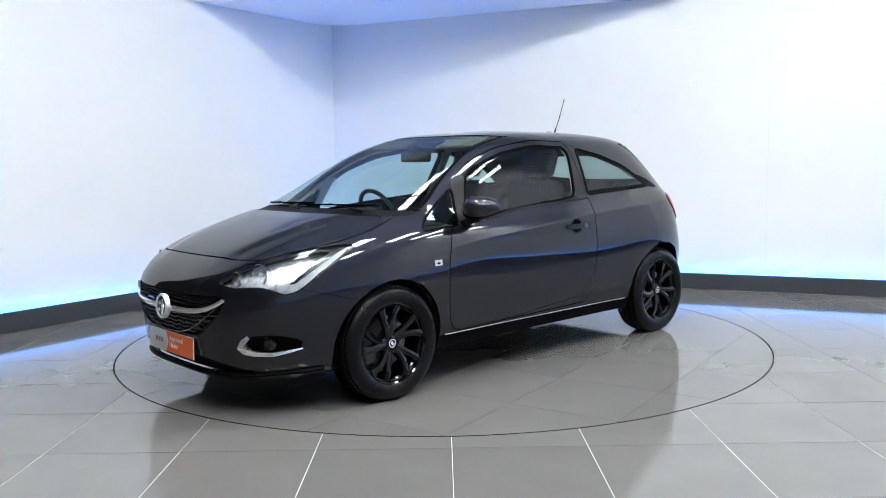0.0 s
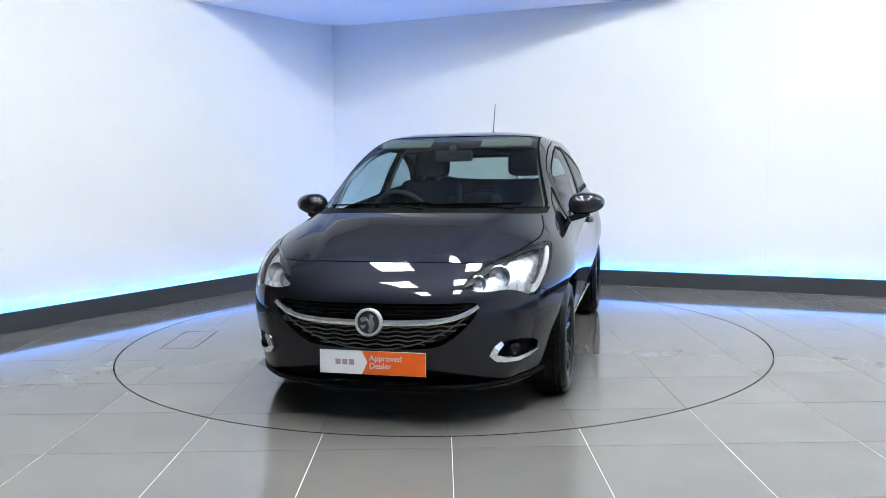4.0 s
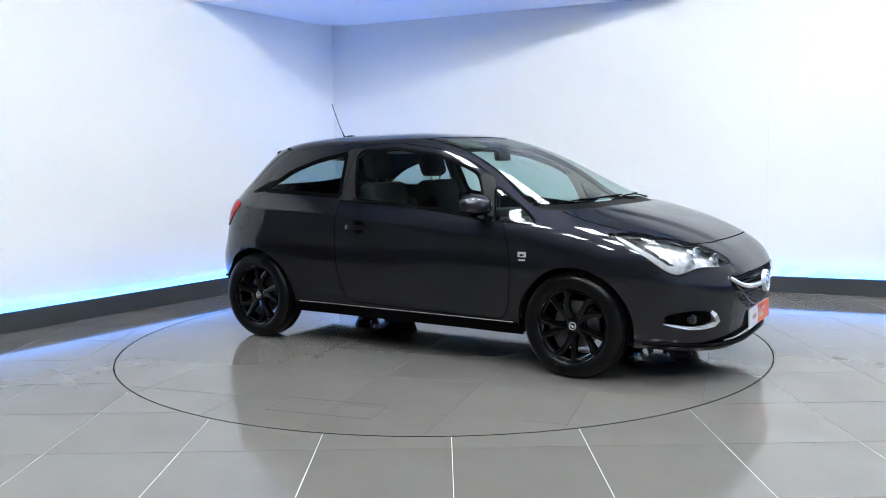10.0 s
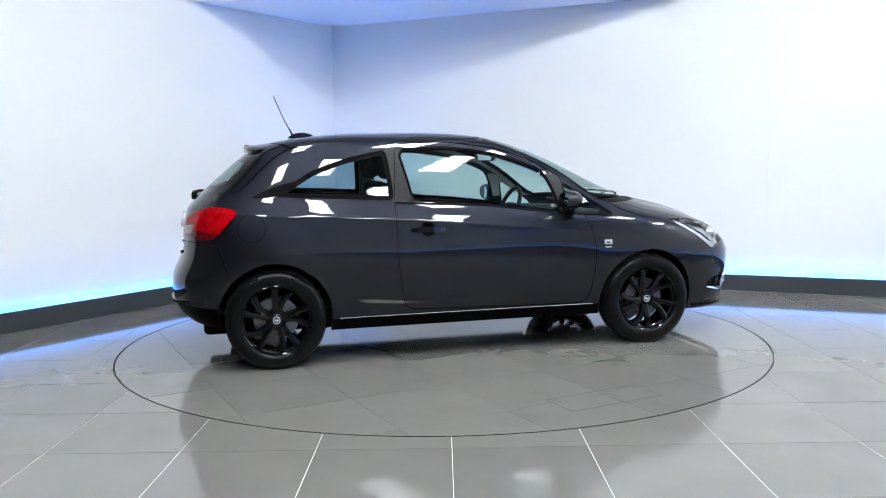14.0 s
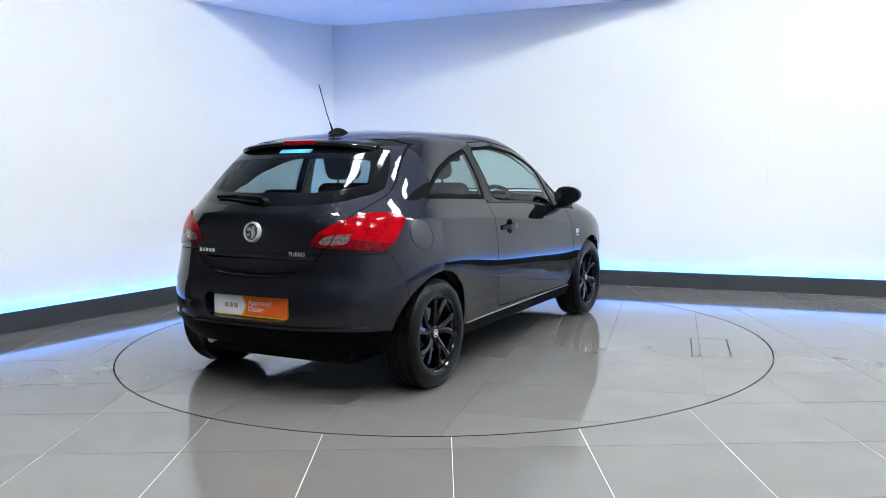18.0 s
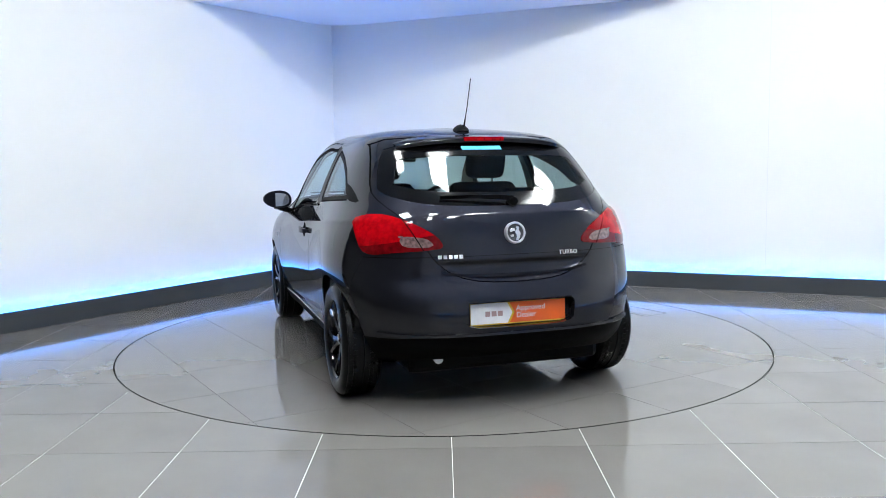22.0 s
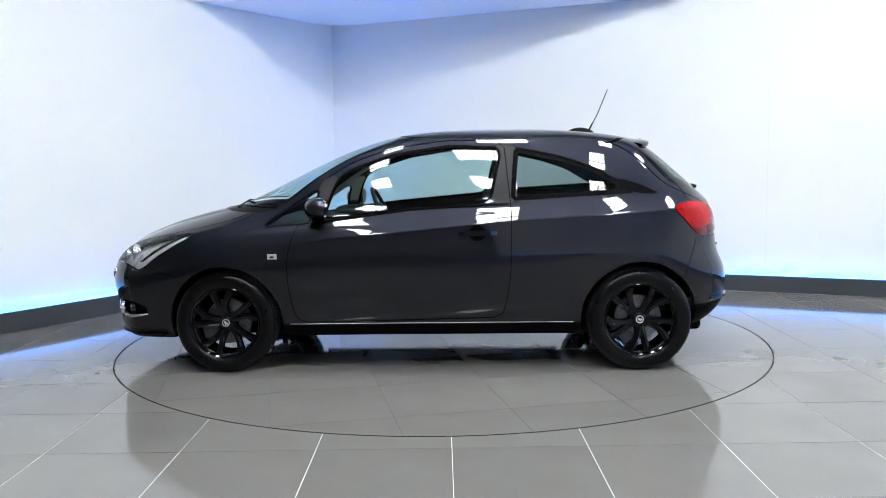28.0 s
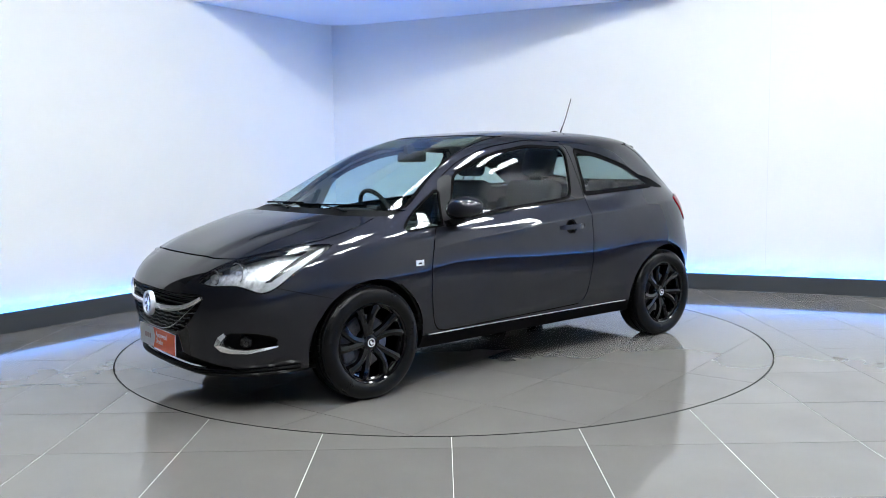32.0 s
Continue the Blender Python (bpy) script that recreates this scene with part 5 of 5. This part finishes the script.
# ---- door handles, mirrors, wing emblems ----
for h in SIDES:
    p0, n = on_side(-0.27, 0.853, 1)
    pts, sizes = [], []
    for i in range(11):
        t = i / 10
        x = -0.400 + 0.222 * t
        p, n = on_side(x, 0.836, 1)
        pts.append(p + n * (0.002 + 0.030 * math.sin(math.pi * t) ** 0.6))
        sizes.append(0.65 + 0.35 * math.sin(math.pi * t) ** 0.5)
    handle = part("door_handle", sided(sweep(pts, [(-0.009, -0.016), (0.007, -0.017), (0.011, 0.0), (0.007, 0.017), (-0.009, 0.016)], scale=sizes), h), PAINT, doors[h], "painted pull handle", smooth=True)
    p, n = on_side(-0.382, 0.836, 1)
    part("handle_lock", sided(moved(lathe([(0, 0.018), (0.010, 0.017), (0.013, 0.0), (0, 0.0)], 14, "z"), seat_on(p, n)), h), SATIN_BLACK, doors[h], smooth=True)
    # mirror: a rounded shell, flat at the back where the glass sits
    bm = bmesh.new()
    bmesh.ops.create_uvsphere(bm, u_segments=32, v_segments=20, radius=1)
    for v in bm.verts:
        c = v.co
        k = (abs(c.x) ** 2.25 + abs(c.y) ** 2.25 + abs(c.z) ** 2.25) ** (-1 / 2.25)
        c *= k
        x = max(c.x, -0.28) * 0.095
        v.co = Vector((x - 0.018 * c.y, c.y * 0.108, c.z * (0.070 if c.z > 0 else 0.064) * (1 - 0.16 * c.y) + 0.006 * c.y))
    centre = Vector((0.645, 0.890, 0.998))
    shell = part("mirror", sided(moved(bm, Matrix.Translation(centre)), h), PAINT, doors[h], "painted door mirror shell", smooth=True)
    part("mirror_glass", sided(moved(prism(chaikin([(-0.088, -0.052), (0.082, -0.044), (0.082, 0.046), (-0.088, 0.056)], 2), 0.003), seat_on(centre + Vector((-0.0275, -0.002, 0)), (-1, 0.06, 0))), h), MIRROR_GLASS, doors[h], "mirror glass")
    part("mirror_foot", sided(sweep([(0.690, 0.735, 0.903), (0.680, 0.790, 0.910), (0.665, 0.850, 0.930), (0.650, 0.900, 0.943)], [(-0.034, -0.016), (0.034, -0.016), (0.030, 0.016), (-0.030, 0.016)], scale=[1.4, 1.1, 1.2, 1.0]), h), GLOSS_BLACK, doors[h], "black mirror foot", smooth=True)
    p, n = on_side(0.948, 0.712, 1)
    m = seat_on(p, n)
    badge = part("wing_badge", sided(moved(boxed(-0.028, 0.028, -0.016, 0.016, 0, 0.004, bevel=0.0015), m), h), SILVER, car, "small chrome wing badge")
    part("badge_print", sided(moved(boxed(-0.013, 0.011, -0.008, 0.002, 0.0038, 0.0046), m), h), GLOSS_BLACK, badge)
    if h < 0:
        part("badge_print", sided(moved(boxed(-0.022, 0.022, -0.038, -0.028, 0, 0.002), m), h), SILVER, badge)
    # lower waist moulding of the windows; the door lip's highlight, modelled as a silver strip
    pts = []
    for i in range(41):
        x = 0.70 - 1.18 * i / 40
        p, n = on_side(x, float(np.interp(x, [-0.49, 0.10, 0.70], [1.008, 0.980, 0.905])), 1)
        pts.append(p + n * 0.002)
    part("waist_strip", sided(sweep(pts, [(-0.004, -0.006), (0.004, -0.006), (0.004, 0.006), (-0.004, 0.006)]), h), GLOSS_BLACK, doors[h], "black waist strip")
    pts = []
    for i in range(31):
        x = 0.86 - 1.72 * i / 30
        p, n = on_side(x, 0.292, 1)
        pts.append(p + n * 0.001)
    part("sill_highlight", sided(sweep(pts, [(-0.004, -0.002), (0.003, -0.002), (0.0035, 0.001), (0.001, 0.002), (-0.004, 0.002)]), h), SILVER, car, "highlight on the lower door lip, made as a silver strip", smooth=True)

# ---- wipers on the cowl ----
def at_base(level, y):
    """A point of the windscreen's foot at this distance from the middle."""
    w, n, xa = float(WID(level)), float(NF(level)), float(XMF(level))
    x = xa + (float(XF(level)) - xa) * max(1 - (abs(y) / w) ** n, 0) ** (1 / n)
    return on_top(x, y)[0]


for y0, y1 in ((-0.56, 0.06), (0.02, 0.56)):
    blade = [at_base(8.17 + 0.07 * t, y0 + (y1 - y0) * t) + Vector((0.002, 0, 0.004)) for t in (0, 0.2, 0.4, 0.6, 0.8, 1)]
    part("wiper_blade", sweep(blade, [(-0.002, -0.007), (0.002, -0.007), (0.005, 0.001), (-0.005, 0.001)]), SEAL, car, "black wiper blade")
    foot = at_base(7.95, y1 - 0.02) + Vector((0, 0, 0.004))
    part("wiper_arm", sweep([foot, foot.lerp(blade[2], 0.5) + Vector((0.002, 0, 0.003)), blade[2] + Vector((0.0, 0, 0.003))], rectangle(0.009, 0.006), scale=[1.7, 1.0, 0.8]), PLASTIC, car, "black wiper arm")

# ---- exhaust and tow eye ----
part("exhaust", sweep([(-1.50, 0.40, 0.275), (-1.68, 0.40, 0.272), (-1.76, 0.40, 0.262)], circle(0.024, 14)), SILVER, car, "steel exhaust tip", smooth=True)


# ---- cabin ----
def cushion(bm, x0, x1, y0, y1, z0, z1, r, m=None):
    return box(bm, x0, x1, y0, y1, z0, z1, bevel=r, seg=3, m=m)


for y in (-0.36, 0.36):
    seat = part("front_seat", cushion(bmesh.new(), -0.30, 0.28, y - 0.25, y + 0.25, 0.42, 0.58, 0.06), CLOTH, car, "dark cloth front seat", smooth=True)
    lean = pose(-0.26, y, 0.55, 0, -17, 0)
    part("backrest", joined(cushion(bmesh.new(), -0.07, 0.06, -0.235, 0.235, 0.0, 0.60, 0.055, lean), cushion(bmesh.new(), -0.05, 0.10, -0.25, -0.16, 0.04, 0.46, 0.035, lean),
                            cushion(bmesh.new(), -0.05, 0.10, 0.16, 0.25, 0.04, 0.46, 0.035, lean)), CLOTH, seat, smooth=True)
    part("headrest", cushion(bmesh.new(), -0.055, 0.055, -0.135, 0.135, 0.63, 0.83, 0.05, lean), CLOTH, seat, smooth=True)
    for dy in (-0.06, 0.06):
        part("headrest_post", moved(lathe([(0.007, 0.55), (0.007, 0.66)], 8, "z"), lean @ pose(0, dy, 0)), CHROME, seat)
bench = part("rear_seat", cushion(bmesh.new(), -0.98, -0.50, -0.62, 0.62, 0.42, 0.60, 0.05), CLOTH, car, "dark cloth rear bench", smooth=True)
lean = pose(-0.98, 0, 0.55, 0, -20, 0)
part("backrest", cushion(bmesh.new(), -0.06, 0.07, -0.60, 0.60, 0.0, 0.47, 0.05, lean), CLOTH, bench, smooth=True)
for y in (-0.33, 0.33):
    part("headrest", cushion(bmesh.new(), -0.05, 0.04, y - 0.135, y + 0.135, 0.46, 0.59, 0.04, lean), CLOTH, bench, smooth=True)
part("parcel_shelf", boxed(-1.62, -1.16, -0.52, 0.52, 0.965, 0.985, bevel=0.006), TRIM_DARK, car, "dark parcel shelf")
part("cabin_floor", boxed(-1.65, 0.95, -0.66, 0.66, 0.335, 0.36, bevel=0.004), TRIM_DARK, car, "dark carpet")
dash = part("dashboard", cushion(bmesh.new(), 0.52, 0.98, -0.64, 0.64, 0.58, 0.885, 0.05), TRIM_DARK, car, "dark dashboard with binnacle", smooth=True)
part("binnacle", cushion(bmesh.new(), 0.50, 0.74, -0.52, -0.20, 0.86, 0.955, 0.04), TRIM_DARK, dash, smooth=True)
part("dash_top", cushion(bmesh.new(), 0.62, 1.10, -0.56, 0.56, 0.82, 0.905, 0.03), TRIM_DARK, dash, smooth=True)
part("centre_screen", boxed(0.505, 0.52, -0.10, 0.10, 0.74, 0.85, bevel=0.006), GLOSS_BLACK, dash)
column = pose(0.40, -0.36, 0.905, 0, -66, 0)
ring = [column @ Vector((0.183 * math.cos(2 * math.pi * i / 48), 0.183 * math.sin(2 * math.pi * i / 48), 0)) for i in range(48)]
steering = part("steering_wheel", sweep(ring, circle(0.0155, 10), closed=True, up=column.to_3x3() @ Vector((0, 0, 1))), TRIM_DARK, car, "black leather steering wheel", smooth=True)
part("steering_hub", joined(moved(boxed(-0.075, 0.075, -0.075, 0.075, -0.035, 0.012, bevel=0.02), column), moved(boxed(-0.03, 0.03, -0.175, 0.175, -0.018, 0.0, bevel=0.006), column),
                            moved(boxed(-0.175, 0.0, -0.022, 0.022, -0.018, 0.0, bevel=0.006), column)), TRIM_DARK, steering)
part("cabin_mirror", joined(moved(boxed(-0.018, 0.018, -0.125, 0.125, -0.036, 0.036, bevel=0.014), pose(0.36, 0, 1.300, 0, -6, 8)), moved(boxed(-0.01, 0.05, -0.02, 0.02, 0.02, 0.075, bevel=0.006), pose(0.36, 0, 1.30))), TRIM_DARK, car, "black cabin mirror")
part("cabin_mirror_glass", moved(boxed(-0.0195, -0.0175, -0.115, 0.115, -0.028, 0.028), pose(0.36, 0, 1.300, 0, -6, 8)), CHROME, car, "cabin mirror glass")
for y in (-0.34, 0.34):
    part("sun_visor", moved(boxed(-0.08, 0.08, -0.17, 0.17, -0.008, 0.008, bevel=0.006), pose(0.26, y, 1.384, 0, 20, 0)), VISOR, car, "grey sun visor")

# faint access slots on the turntable
for y in (-1.972, -1.733):
    part("slot", moved(boxed(-0.30, 0.29, y - 0.0045, y + 0.0045, 0.0001, 0.0006), GRID), GROUT_DARK, turntable, "narrow dark slot")
for x in (-0.30, 0.29):
    part("slot", moved(boxed(x - 0.002, x + 0.002, -1.972, -1.733, 0.0001, 0.0005), GRID), GROUT_DARK, turntable)


# ---- what turns ----
PIVOT = (0.0375, 0.1885)     # where the car stands off the turntable's centre, in car space
# the drive starts and stops gently and holds about 11.75 degrees a second between
HEADING = pchip([0.0, 0.5, 0.75, 1.0, 1.25, 1.5, 1.75, 2.0, 2.25, 2.5, 3.0, 3.5, 5.5, 7.0, 9.0, 11.0, 13.0, 15.0, 17.0, 19.0, 21.0, 23.0, 25.0, 27.5, 29.0, 30.5, 31.0, 31.25, 31.5, 31.75, 32.0],
                [-137.48, -137.36, -136.7, -135.67, -134.35, -132.55, -130.25, -127.65, -124.8, -121.85, -115.85, -109.95, -86.10, -68.05, -44.35, -21.05, 2.25, 25.85, 49.20, 72.60, 96.25, 119.87, 143.33, 172.05, 189.75, 207.4, 212.95, 214.95, 216.35, 217.5, 218.45])


def motions():
    table, ride = [], []
    times = [0.0, 0.25, 0.5, 0.75, 1.0, 1.25, 1.5, 1.75, 2.0, 2.25] + [2.5 + 0.5 * i for i in range(57)] + [30.75, 31.0, 31.25, 31.5, 31.75, 32.0]
    for t in times:
        m = pose(0, 0, 0, 0, 0, float(HEADING(t)))
        table.append((t, m))
        ride.append((t, m @ pose(PIVOT[0], PIVOT[1], 0.0006)))
    walk(turntable, table)
    walk(car, ride)


motions()
